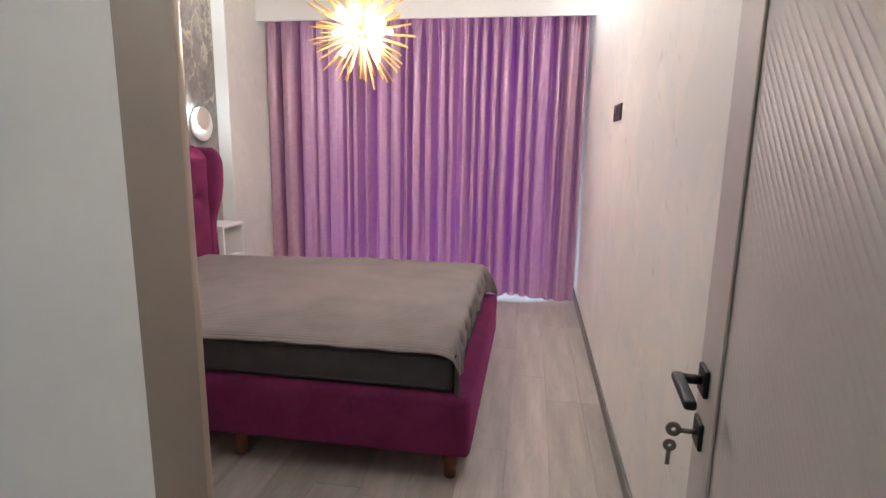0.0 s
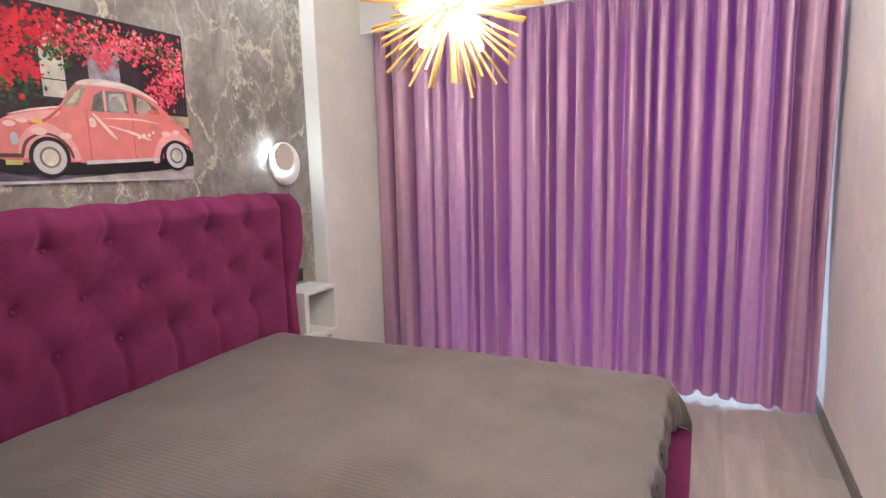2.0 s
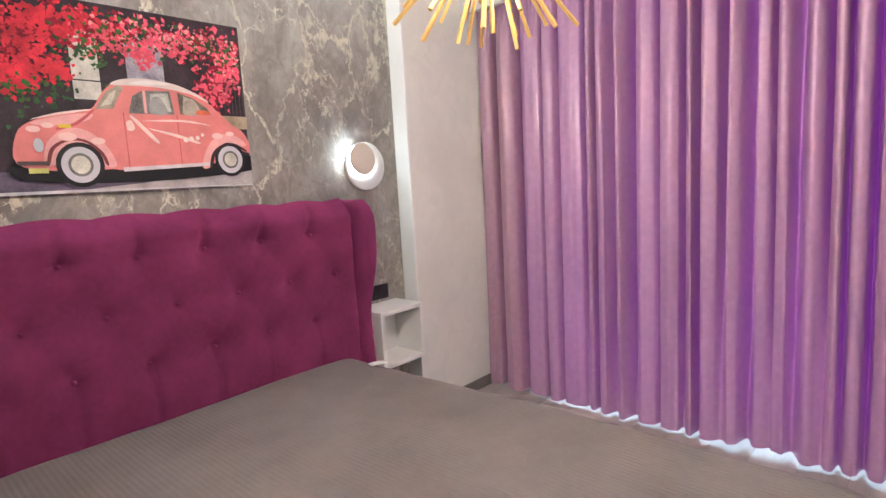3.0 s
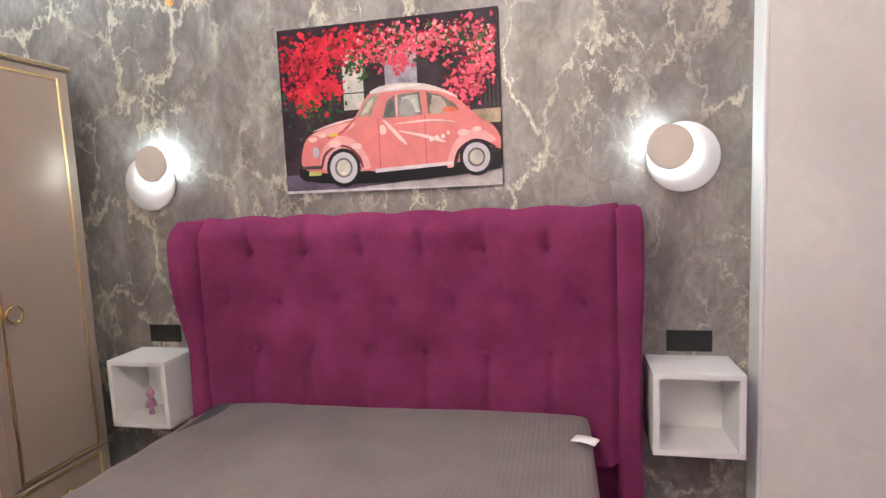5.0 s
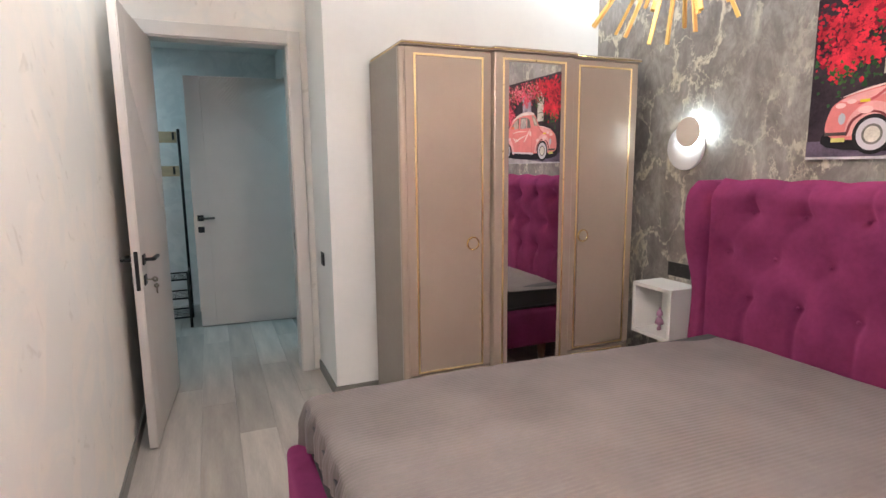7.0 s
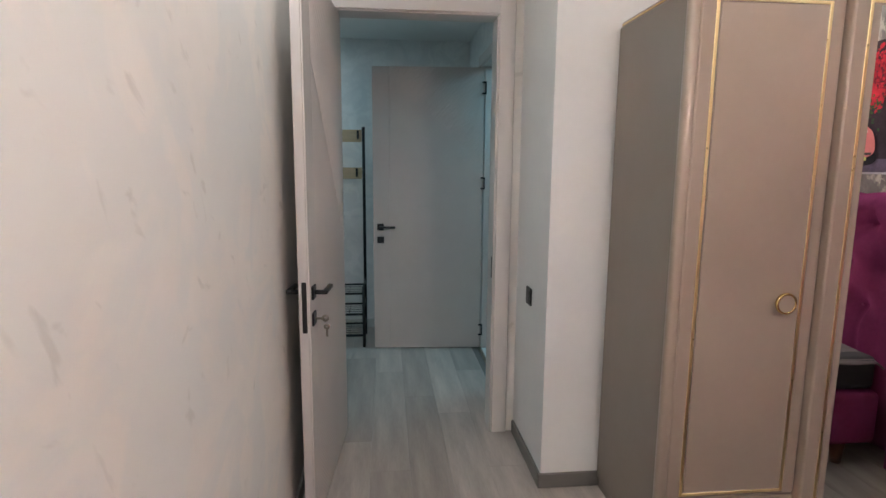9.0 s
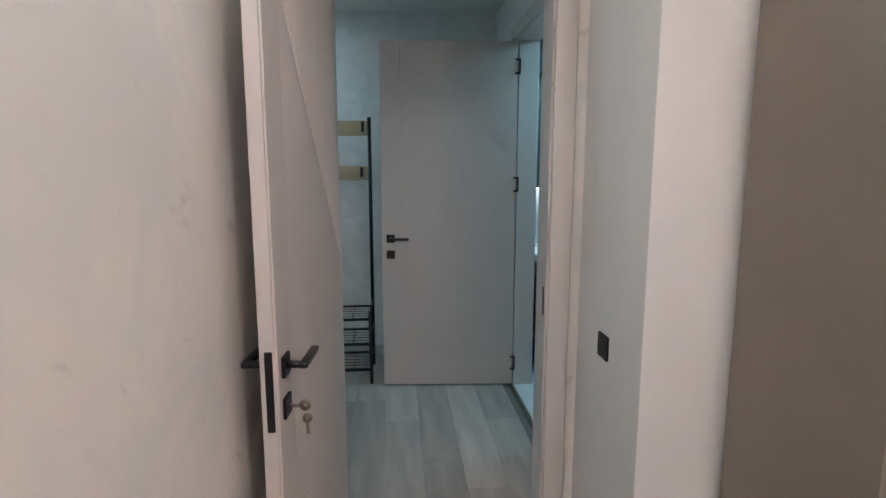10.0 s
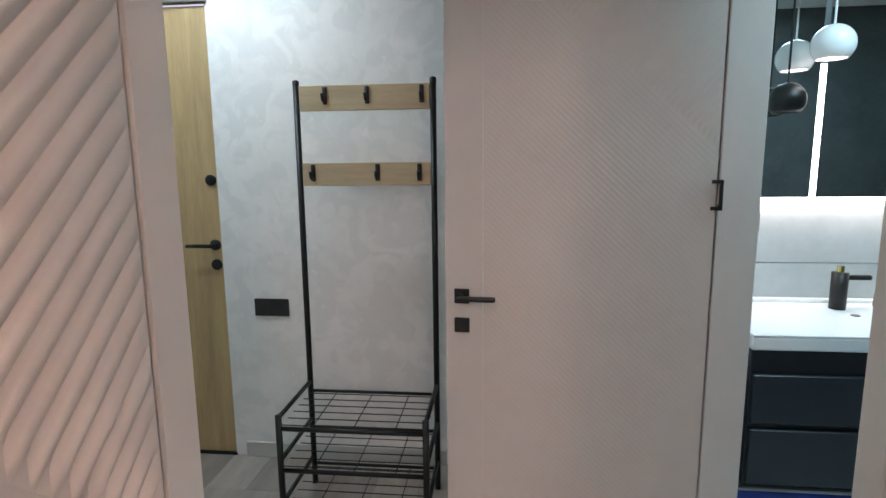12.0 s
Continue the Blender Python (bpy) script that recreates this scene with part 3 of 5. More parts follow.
def bed():
    b = thing("bed", (-1.05, 3.13, 0), "plum velvet upholstered double bed with a tufted winged headboard", "bed")
    y0, y1, xf, xh = 2.297, 3.905, 0.043, -2.09
    bm = bmesh.new()
    box(bm, xh, xf, y0, y1, 0.122, 0.388, 0.03, 4)
    part("base", bm, VELVET, b, smooth=True)
    for x, y in ((-0.045, 2.37), (-0.045, 3.83), (-1.0, 2.37), (-1.0, 3.83), (-1.95, 2.37), (-1.95, 3.83)):
        bm = bmesh.new()
        cyl(bm, (x, y, 0), (x, y, 0.126), 0.024, 0.036, 14)
        part("leg", bm, LEGWOOD, b, "brown tapered wooden leg", True)
    # tufted panel
    cy, half, zt, zb = 3.125, 0.880, 1.340, 0.36
    rows = ((1.183, 0), (0.979, 1), (0.777, 0))
    sp = 0.249
    btn = []
    for z, odd in rows:
        k = range(7) if odd else range(6)
        n = 7 if odd else 6
        for i in k:
            btn.append((cy + (i - (n - 1) / 2) * sp, z))
    bm = bmesh.new()
    NY, NZ = 150, 84
    grid = []
    for j in range(NZ + 1):
        z = zb + (zt - zb) * j / NZ
        line = []
        for i in range(NY + 1):
            y = cy - half + 2 * half * i / NY
            puff = 0.0
            for by, bz in btn:
                dy, dz = y - by, z - bz
                r2 = (dy * dy + dz * dz * 1.2)
                puff -= 0.012 * math.exp(-r2 / 0.0007) + 0.046 * math.exp(-r2 / 0.0045)
            # pleats: upright above the top row and below the lowest, diagonal between rows
            if z > 1.183 or z < 0.777:
                off = (y - cy - 2.5 * sp) / sp
                f = abs(off - round(off)) * sp
                inside = abs(y - cy) < 2.75 * sp
                if inside:
                    puff -= 0.022 * math.exp(-(f / 0.016) ** 2)
            else:
                zz = (z - 0.777) / 0.203
                for sgn in (1, -1):
                    off = (y - cy) / sp + sgn * (zz * 0.5) + 0.5
                    f = abs(off - round(off)) * sp
                    puff -= 0.0032 * math.exp(-(f / 0.016) ** 2)
            top = smooth_step(zt, zt - 0.09, z)
            x = -2.192 + 0.095 * math.sqrt(max(0.0, top)) + puff * min(1, top * 1.6) - 0.045 * (1 - smooth_step(half, half - 0.05, abs(y - cy))) + 0.004 * noise.noise((y * 9, z * 9, 1))
            scallop = 0.012 * abs(math.sin(math.pi * ((y - cy) / sp))) * smooth_step(1.2, 1.34, z)
            line.append(bm.verts.new((x, y, z + scallop - 0.008 * (z > 1.2))))
        grid.append(line)
    for j in range(NZ):
        for i in range(NY):
            bm.faces.new((grid[j][i], grid[j][i + 1], grid[j + 1][i + 1], grid[j + 1][i]))
    part("tufted_panel", bm, VELVET, b, smooth=True)
    for by, bz in btn:
        bm = bmesh.new()
        lathe(bm, [(0, 0.004), (0.007, 0.002), (0.009, -0.003)], Matrix.Translation((-2.130, by, bz)) @ Matrix.Rotation(radians(90), 4, "Y"), 10)
        part("button", bm, VELVET, b, smooth=True)
    # back of the headboard
    bm = bmesh.new()
    box(bm, -2.31, -2.185, cy - 0.947, cy + 0.947, 0.05, 1.325, 0.03, 3)
    part("headboard_back", bm, VELVET, b, smooth=True)
    # wings: a curved profile, fuller at the top
    for s in (-1, 1):
        bm = bmesh.new()
        prof = []
        for k in range(33):
            z = 0.03 + (1.332 - 0.03) * k / 32
            d = 0.148 + 0.060 * smooth_step(0.72, 1.12, z) - 0.02 * smooth_step(0.3, 0.75, z) * (1 - smooth_step(0.75, 1.0, z))
            if z > 1.205:
                d *= math.sqrt(max(0.0, 1 - ((z - 1.205) / 0.134) ** 2)) * 0.55 + 0.45
            prof.append((-2.235 + d, z))
        outer, inner = cy + s * 0.952, cy + s * 0.866
        rings = []
        for x, z in prof:
            ring = []
            for k in range(10):
                t = k / 9
                y = outer + (inner - outer) * t
                bulge = math.sqrt(max(0.0, 1 - (2 * t - 1) ** 4))
                ring.append(bm.verts.new((x - 0.045 * (1 - bulge), y, z - (0.012 * (1 - bulge) if z > 1.29 else 0))))
            back = [bm.verts.new((-2.31, inner, z)), bm.verts.new((-2.31, outer, z))]
            rings.append(ring + back)
        for r0, r1 in zip(rings, rings[1:]):
            for k in range(12):
                bm.faces.new((r0[k], r0[(k + 1) % 12], r1[(k + 1) % 12], r1[k]))
        bm.faces.new(rings[0])
        bm.faces.new(rings[-1])
        part("wing", bm, VELVET, b, smooth=True)


def mattress():
    m = thing("mattress", (-1.05, 3.10, 0.388), "charcoal grey mattress lying on the bed base", "mattress")
    x0, x1, y0, y1 = -2.085, -0.035, 2.335, 3.862
    bm = bmesh.new()
    box(bm, x0, x1, y0, y1, 0.388, 0.556, 0.030, 4)
    part("core", bm, MATTRESS, m, smooth=True)
    for z in (0.414, 0.537):
        bm = bmesh.new()
        r, q = 0.0045, 0.002
        cyl(bm, (x0 + 0.03, y0 - q, z), (x1 - 0.03, y0 - q, z), r, r, 8)
        cyl(bm, (x0 + 0.03, y1 + q, z), (x1 - 0.03, y1 + q, z), r, r, 8)
        cyl(bm, (x1 + q, y0 + 0.03, z), (x1 + q, y1 - 0.03, z), r, r, 8)
        part("piping", bm, MATTRESS, m, smooth=True)


def blanket():
    """A plush throw: covers the top, rolls over the near side, hangs with folds over the foot."""
    bm = bmesh.new()
    NX, NY = 130, 110
    L0, L1 = -2.08, -0.056
    W0, W1 = 2.329, 3.868
    grid = []
    for i in range(NX + 1):
        s = -0.02 + 2.25 * i / NX          # run along the bed from the headboard
        line = []
        for j in range(NY + 1):
            w = -0.055 + (W1 - W0 + 0.13) * j / NY
            y, z, x = W0 + w, 0.566 + 0.034 * smooth_step(0.0, 1.5, s), L0 + s
            fold = noise.noise((x * 1.7, y * 1.7, 3)) * 0.008 + noise.noise((x * 6, y * 6, 7)) * 0.0025
            z += fold
            # near side roll
            if w < 0.0:
                z -= 0.032 - 0.12 * w
                y = W0 - 0.014 * math.sin(min(1, -w / 0.05) * 1.4) + 0.004 * math.sin(x * 30)
            elif w < 0.35:
                z -= 0.024 * (1 - w / 0.35) ** 2 + 0.008 * max(0, 1 - w / 0.04) ** 2
            far = w - (W1 - W0)
            if far > 0:
                z -= 0.006 + 0.95 * far
                y = W1 + 0.012 * math.sin(min(1, far / 0.05) * 1.5)
            elif far > -0.05:
                z -= 0.008 * (1 + far / 0.05) ** 2
            # foot overhang
            over = s - (L1 - L0)
            if over > 0:
                edge = 0.5 + 0.5 * abs((y - 3.10) / 0.76) ** 3
                drop = over * (0.75 * edge + 0.15)
                z -= 0.008 + drop
                wave = 0.011 * math.sin(y * 34 + 1.3 * math.sin(y * 5)) + 0.009 * math.sin(y * 71 + 1)
                x = L1 + 0.012 + (0.010 + wave * 0.9) * min(1, over / 0.08)
                corner = smooth_step(0.52, 0.76, abs(y - 3.10))
                x += corner * 0.012 * min(1, over / 0.1)
                x += 0.055 * min(1, over / 0.15) * smooth_step(-0.10, 0.03, far)   # loose corner flap
            elif over > -0.06:
                z -= 0.009 * (1 + over / 0.06) ** 2
            if s < 0.02:
                z -= 0.03 * (0.02 - s) / 0.04
            # rounded corners at the headboard
            line.append(bm.verts.new((x, y, z)))
        grid.append(line)
    for i in range(NX):
        for j in range(NY):
            bm.faces.new((grid[i][j], grid[i + 1][j], grid[i + 1][j + 1], grid[i][j + 1]))
    ob = solo("blanket", bm, BLANKET, "taupe grey ribbed plush throw over the mattress", "blanket", True)
    so = ob.modifiers.new("thickness", "SOLIDIFY")
    so.thickness, so.offset = 0.006, 1
    return ob


bed()
mattress()
blanket()
bm = bmesh.new()
rows_ = []
for i in range(7):
    a = i / 6
    rows_.append([bm.verts.new((-1.875 + 0.055 * b + 0.03 * a, 3.83 + 0.075 * a - 0.02 * b, 0.583 + 0.004 * math.sin(a * 3.1) + 0.004 * b)) for b in (0, 1)])
for r0, r1 in zip(rows_, rows_[1:]):
    bm.faces.new((r0[0], r0[1], r1[1], r1[0]))
lab = solo("care_label", bm, LABEL, "small white sewn fabric label on the throw", "label", True)
sm = lab.modifiers.new("thickness", "SOLIDIFY")
sm.thickness = 0.0015


# ---- curtain ----
def curtain():
    c = thing("curtain", (-0.75, 5.11, 0.02), "purple satin pleated floor-length curtain, drawn shut", "curtain")
    bm = bmesh.new()
    rnd = random.Random(5)
    x0, x1 = -2.2, 0.648
    knots = [x0]
    while knots[-1] < x1:
        broad = 1.0 + 0.35 * smooth_step(-1.2, -0.1, knots[-1])
        knots.append(knots[-1] + (broad * rnd.choice((0.03, 0.04, 0.05, 0.065, 0.09, 0.13)) if len(knots) % 2 else rnd.choice((0.03, 0.04, 0.052, 0.068))))
    amp = [rnd.uniform(0.25, 1.15) for _ in knots]
    sway = [rnd.uniform(-1, 1) for _ in knots]
    sway[0] = 0.0
    # some folds run out before they reach the hem
    ends = [rnd.uniform(0.45, 0.85) if rnd.random() < 0.22 else 2.0 for _ in knots]
    NXX, NZ = 760, 30
    grid = []
    for j in range(NZ + 1):
        v = j / NZ
        line = []
        for i in range(NXX + 1):
            x = x0 + (x1 - x0) * i / NXX
            k = max(n for n in range(len(knots)) if knots[n] <= x + 1e-9)
            k = min(k, len(knots) - 2)
            t = (x - knots[k]) / (knots[k + 1] - knots[k])
            wid = knots[k + 1] - knots[k]
            wave = max(0.0, math.sin(math.pi * t))
            wave = -(wave ** 0.7) if k % 2 == 0 else wave ** 1.25
            am = (amp[k] * 0.04 + 0.016 if k % 2 == 0 else amp[k] * 0.08 + 0.095) * (1.0 - 0.30 * v) * (0.35 + 0.65 * smooth_step(0.0, 0.14, v))
            am *= 1.0 - 0.7 * smooth_step(ends[k] - 0.35, ends[k] + 0.1, v)
            am *= 1.0 - 0.45 * smooth_step(0.75, 1.0, v)
            gather = 0.006 * math.sin(x * 260) * max(0, 1 - v * 9)
            y = 5.165 - 0.03 * v + wave * am + gather + 0.008 * math.sin(x * 2.3 + 1) + 0.012 * math.sin(x * 17 + 2 * math.sin(x * 3.1)) + 0.010 * noise.noise((x * 26 + 0.5 * v, v * 0.9, 4))
            xs = x + sway[k] * 0.016 * math.sin(v * 2.6) * math.sin(math.pi * t)
            hem = 0.010 + 0.026 * smooth_step(-1.0, -0.4, x) * (0.5 + 0.5 * math.sin(x * 8.5 + 0.6)) + 0.003 * wave
            line.append(bm.verts.new((xs, y, 2.46 - (2.46 - hem) * v)))
        grid.append(line)
    for j in range(NZ):
        for i in range(NXX):
            bm.faces.new((grid[j][i], grid[j][i + 1], grid[j + 1][i + 1], grid[j + 1][i]))
    part("drape", bm, CURTAIN, c, smooth=True)
    bm = bmesh.new()
    box(bm, -2.18, 0.66, 5.145, 5.195, 2.448, 2.48, 0.004, 1)
    part("rail", bm, PVC, c, "white curtain rail behind the fascia")


curtain()


# ---- wardrobe ----
def wardrobe():
    w = thing("wardrobe", (-1.46, 1.34, 0), "greige lacquered three-door wardrobe with gold inlay and a mirror door", "wardrobe")
    xl, xr, yb, yf, top = -2.180, -0.662, 1.100, 1.630, 2.014
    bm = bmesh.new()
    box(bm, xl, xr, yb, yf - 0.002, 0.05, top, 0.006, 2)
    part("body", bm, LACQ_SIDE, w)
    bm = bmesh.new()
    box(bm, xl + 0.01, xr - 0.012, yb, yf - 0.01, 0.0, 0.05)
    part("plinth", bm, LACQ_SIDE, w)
    bm = bmesh.new()
    box(bm, -0.702, -0.659, yf - 0.03, yf + 0.016, 0.05, top - 0.002, 0.018, 4)
    part("corner_post", bm, LACQ, w, "rounded greige corner post", True)
    xm0, xm1 = -1.688, -1.178
    bm = bmesh.new()
    box(bm, xl - 0.002, xr - 0.006, yb, yf + 0.034, top, top + 0.022, 0.009, 3)
    box(bm, xm0 - 0.012, xm1 + 0.012, yf, yf + 0.064, top, top + 0.0225, 0.009, 3)
    crown = part("crown", bm, LACQ, w)
    bm = bmesh.new()
    box(bm, xl - 0.002, xr - 0.0035, yb + 0.01, yf + 0.0365, top + 0.006, top + 0.0125, 0.002, 1)
    box(bm, xm0 - 0.0135, xm1 + 0.0135, yf, yf + 0.0665, top + 0.006, top + 0.0128, 0.002, 1)
    part("gold_line", bm, GOLD, crown, "thin gold line round the crown")

    def inlay(parent, x0, x1, z0, z1, y, t=0.011):
        for q in ((x0, x0 + t, z0, z1), (x1 - t, x1, z0, z1), (x0 + t, x1 - t, z0, z0 + t), (x0 + t, x1 - t, z1 - t, z1)):
            bm = bmesh.new()
            box(bm, q[0], q[1], y, y + 0.0045, q[2], q[3], 0.0015, 1)
            part("gold_inlay", bm, CHAMPAGNE, parent, "gold inlay strip")

    def knob(parent, x, z, y, r):
        m = Matrix.Translation((x, y, z)) @ Matrix.Rotation(radians(-90), 4, "X")
        bm = bmesh.new()
        lathe(bm, [(r * 0.45, 0), (r * 0.45, 0.012), (r, 0.014), (r * 1.04, 0.02), (r, 0.026), (r * 0.84, 0.026), (r * 0.82, 0.0235)], m, 26)
        k = part("knob", bm, GOLD, parent, "gold ring knob", True)
        bm = bmesh.new()
        lathe(bm, [(r * 0.82, 0.0235), (r * 0.5, 0.0245), (0, 0.0245)], m, 26)
        part("knob_face", bm, LACQ, k, "greige knob face", True)

    for (x0, x1, kx) in ((-1.174, -0.690, -1.055), (-2.168, -1.692, -1.781)):
        bm = bmesh.new()
        box(bm, x0, x1, yf, yf + 0.02, 0.290, top - 0.004, 0.005, 2)
        d = part("door", bm, LACQ, w)
        bm = bmesh.new()
        box(bm, x0 + 0.060, x1 - 0.060, yf + 0.02, yf + 0.0235, 0.314, top - 0.048, 0.003, 1)
        part("panel", bm, LACQ, d)
        inlay(d, x0 + 0.046, x1 - 0.046, 0.300, top - 0.034, yf + 0.0185)
        knob(d, kx, 1.002, yf + 0.02, 0.036)
        bm = bmesh.new()
        box(bm, x0, x1, yf, yf + 0.02, 0.062, 0.284, 0.005, 2)
        dr = part("drawer", bm, LACQ, w)
        inlay(dr, x0 + 0.046, x1 - 0.046, 0.085, 0.270, yf + 0.0185)
        knob(dr, (x0 + x1) / 2, 0.172, yf + 0.02, 0.016)
    # mirror door, set forward
    bm = bmesh.new()
    box(bm, xm0, xm1, yf, yf + 0.05, 0.062, top - 0.002, 0.007, 2)
    d = part("mirror_door", bm, LACQ, w)
    bm = bmesh.new()
    box(bm, -1.596, -1.264, yf + 0.0502, yf + 0.0535, 0.215, 1.962)
    part("mirror", bm, MIRROR, d, "tall mirror pane")
    inlay(d, -1.632, -1.228, 0.172, 1.982, yf + 0.0485)


wardrobe()


# ---- wall shelves, lamps, sockets ----
def box_shelf(y0, y1, z0, z1, label):
    s = thing("box_shelf", ((XL + -2.10) / 2, (y0 + y1) / 2, z0), label, "shelf", "white box shelves beside the bed")
    t, xf = 0.022, -2.09
    for nm, q in (("top", (XL + 0.002, xf, y0, y1, z1 - t, z1)), ("bottom", (XL + 0.002, xf, y0, y1, z0, z0 + t)), ("side", (XL + 0.002, xf, y0, y0 + t, z0 + t, z1 - t)), ("side", (XL + 0.002, xf, y1 - t, y1, z0 + t, z1 - t)), ("back", (XL + 0.002, XL + 0.010, y0 + t, y1 - t, z0 + t, z1 - t))):
        bm = bmesh.new()
        box(bm, *q, 0.0012, 1)
        part(nm, bm, WHITE, s)


box_shelf(4.107, 4.418, 0.420, 0.731, "empty white open box shelf under the socket")
box_shelf(1.768, 2.069, 0.408, 0.717, "white open box shelf holding a small doll")


def figurine():
    bm = bmesh.new()
    m = Matrix.Translation((-2.19, 1.893, 0.430))
    lathe(bm, [(0, 0), (0.012, 0), (0.013, 0.012), (0.008, 0.02), (0.009, 0.03), (0.026, 0.04), (0.022, 0.06), (0.012, 0.078), (0.009, 0.083)], m, 16)
    lathe(bm, [(0.009, 0.083), (0.017, 0.090), (0.019, 0.10), (0.016, 0.112), (0.010, 0.12), (0.004, 0.135), (0.0, 0.146)], m, 16)
    ob = solo("figurine", bm, mat("figurine_pink", (0.45, 0.22, 0.33), 0.5, 0, 0.3, 30), "small pink doll standing in the box shelf", "doll", True)


figurine()


def wall_lamp(cy, cz, dy, dz, r, rd, label):
    """A white dish on the wall; a smaller beige disc floats before it, with a cold light core behind."""
    l = thing("wall_lamp", (XL, cy, cz), label, "wall lamp", "round wall lamps")
    m = Matrix.Translation((XL, cy, cz)) @ Matrix.Rotation(radians(90), 4, "Y")
    bm = bmesh.new()
    lathe(bm, [(r * 0.9, 0.001), (r, 0.008), (r, 0.022), (r * 0.97, 0.028), (r * 0.5, 0.034), (0, 0.035)], m, 48)
    part("dish", bm, LAMP_WHITE, l, "white enamel dish", True)
    m2 = Matrix.Translation((XL, dy, dz)) @ Matrix.Rotation(radians(90), 4, "Y")
    bm = bmesh.new()
    lathe(bm, [(rd * 0.9, 0.030), (rd * 0.9, 0.058), (0, 0.058)], m2, 40)
    part("light_core", bm, LED, l, "cold white light ring", True)
    bm = bmesh.new()
    lathe(bm, [(0, 0.060), (rd - 0.002, 0.060), (rd, 0.062), (rd, 0.067), (rd - 0.002, 0.069), (0, 0.069)], m2, 44)
    part("disc", bm, DISC, l, "beige round front disc")


wall_lamp(4.247, 1.505, 4.193, 1.542, 0.131, 0.084, "lit round white wall lamp beside the pier")
wall_lamp(1.915, 1.510, 1.972, 1.594, 0.129, 0.084, "lit round white wall lamp beside the wardrobe")


def plate(name, centre, normal, gangs, label, hole=True, first=False):
    """A black switch or socket plate. normal: the way the plate looks."""
    p = thing(name, centre, label, "socket" if hole else "switch")
    c, n = Vector(centre), Vector(normal)
    side = Vector((0, 0, 1)).cross(n)
    w, h = 0.041 + 0.0425 * (gangs - 1), 0.042

    def b(s0, s1, z0, z1, d0, d1, bev):
        bm = bmesh.new()
        q0, q1 = c + side * s0 + n * d0, c + side * s1 + n * d1
        box(bm, min(q0.x, q1.x), max(q0.x, q1.x), min(q0.y, q1.y), max(q0.y, q1.y), c.z + z0, c.z + z1, bev, 2)
        return bm

    fr = part("plate", b(-w, w, -h, h, 0, 0.009, 0.002), BLACK_PLASTIC, p)
    for g in range(gangs):
        s = (g - (gangs - 1) / 2) * 0.085
        if hole and g == (0 if first else gangs - 1):
            m = Matrix.Translation(c + side * s + n * 0.009) @ n.to_track_quat("Z", "Y").to_matrix().to_4x4()
            bm = bmesh.new()
            lathe(bm, [(0.024, 0.002), (0.0215, 0.0022), (0.020, -0.004), (0, -0.004)], m, 24)
            well = part("socket_well", bm, BLACK_PLASTIC, p, "round recessed outlet", True)
        else:
            part("insert", b(s - 0.028, s + 0.028, -0.028, 0.028, 0.009, 0.0115, 0.001), BLACK_PLASTIC, p)
    return p


plate("wall_socket", (XL, 4.275, 0.790), (1, 0, 0), 2, "black double wall socket above the box shelf")
plate("wall_socket", (XL, 1.907, 0.788), (1, 0, 0), 2, "black double wall socket above the doll's shelf", first=True)
plate("wall_socket", (XR, 3.388, 1.566), (-1, 0, 0), 3, "black triple plate with an outlet on the plaster wall", first=True)
plate("light_switch", (XN, 0.803, 0.834), (1, 0, 0), 1, "black square light switch in the door recess", False)
plate("light_switch", (-0.44, 0.083, 0.784), (1, 0, 0), 1, "black square light switch beside the bathroom door", False)
plate("wall_socket", (1.285, -1.53, 0.767), (0, 1, 0), 2, "black double wall socket on the hall wall")
plate("wall_socket", (-0.845, -1.53, 1.175), (0, 1, 0), 1, "black wall socket below the bathroom mirror")


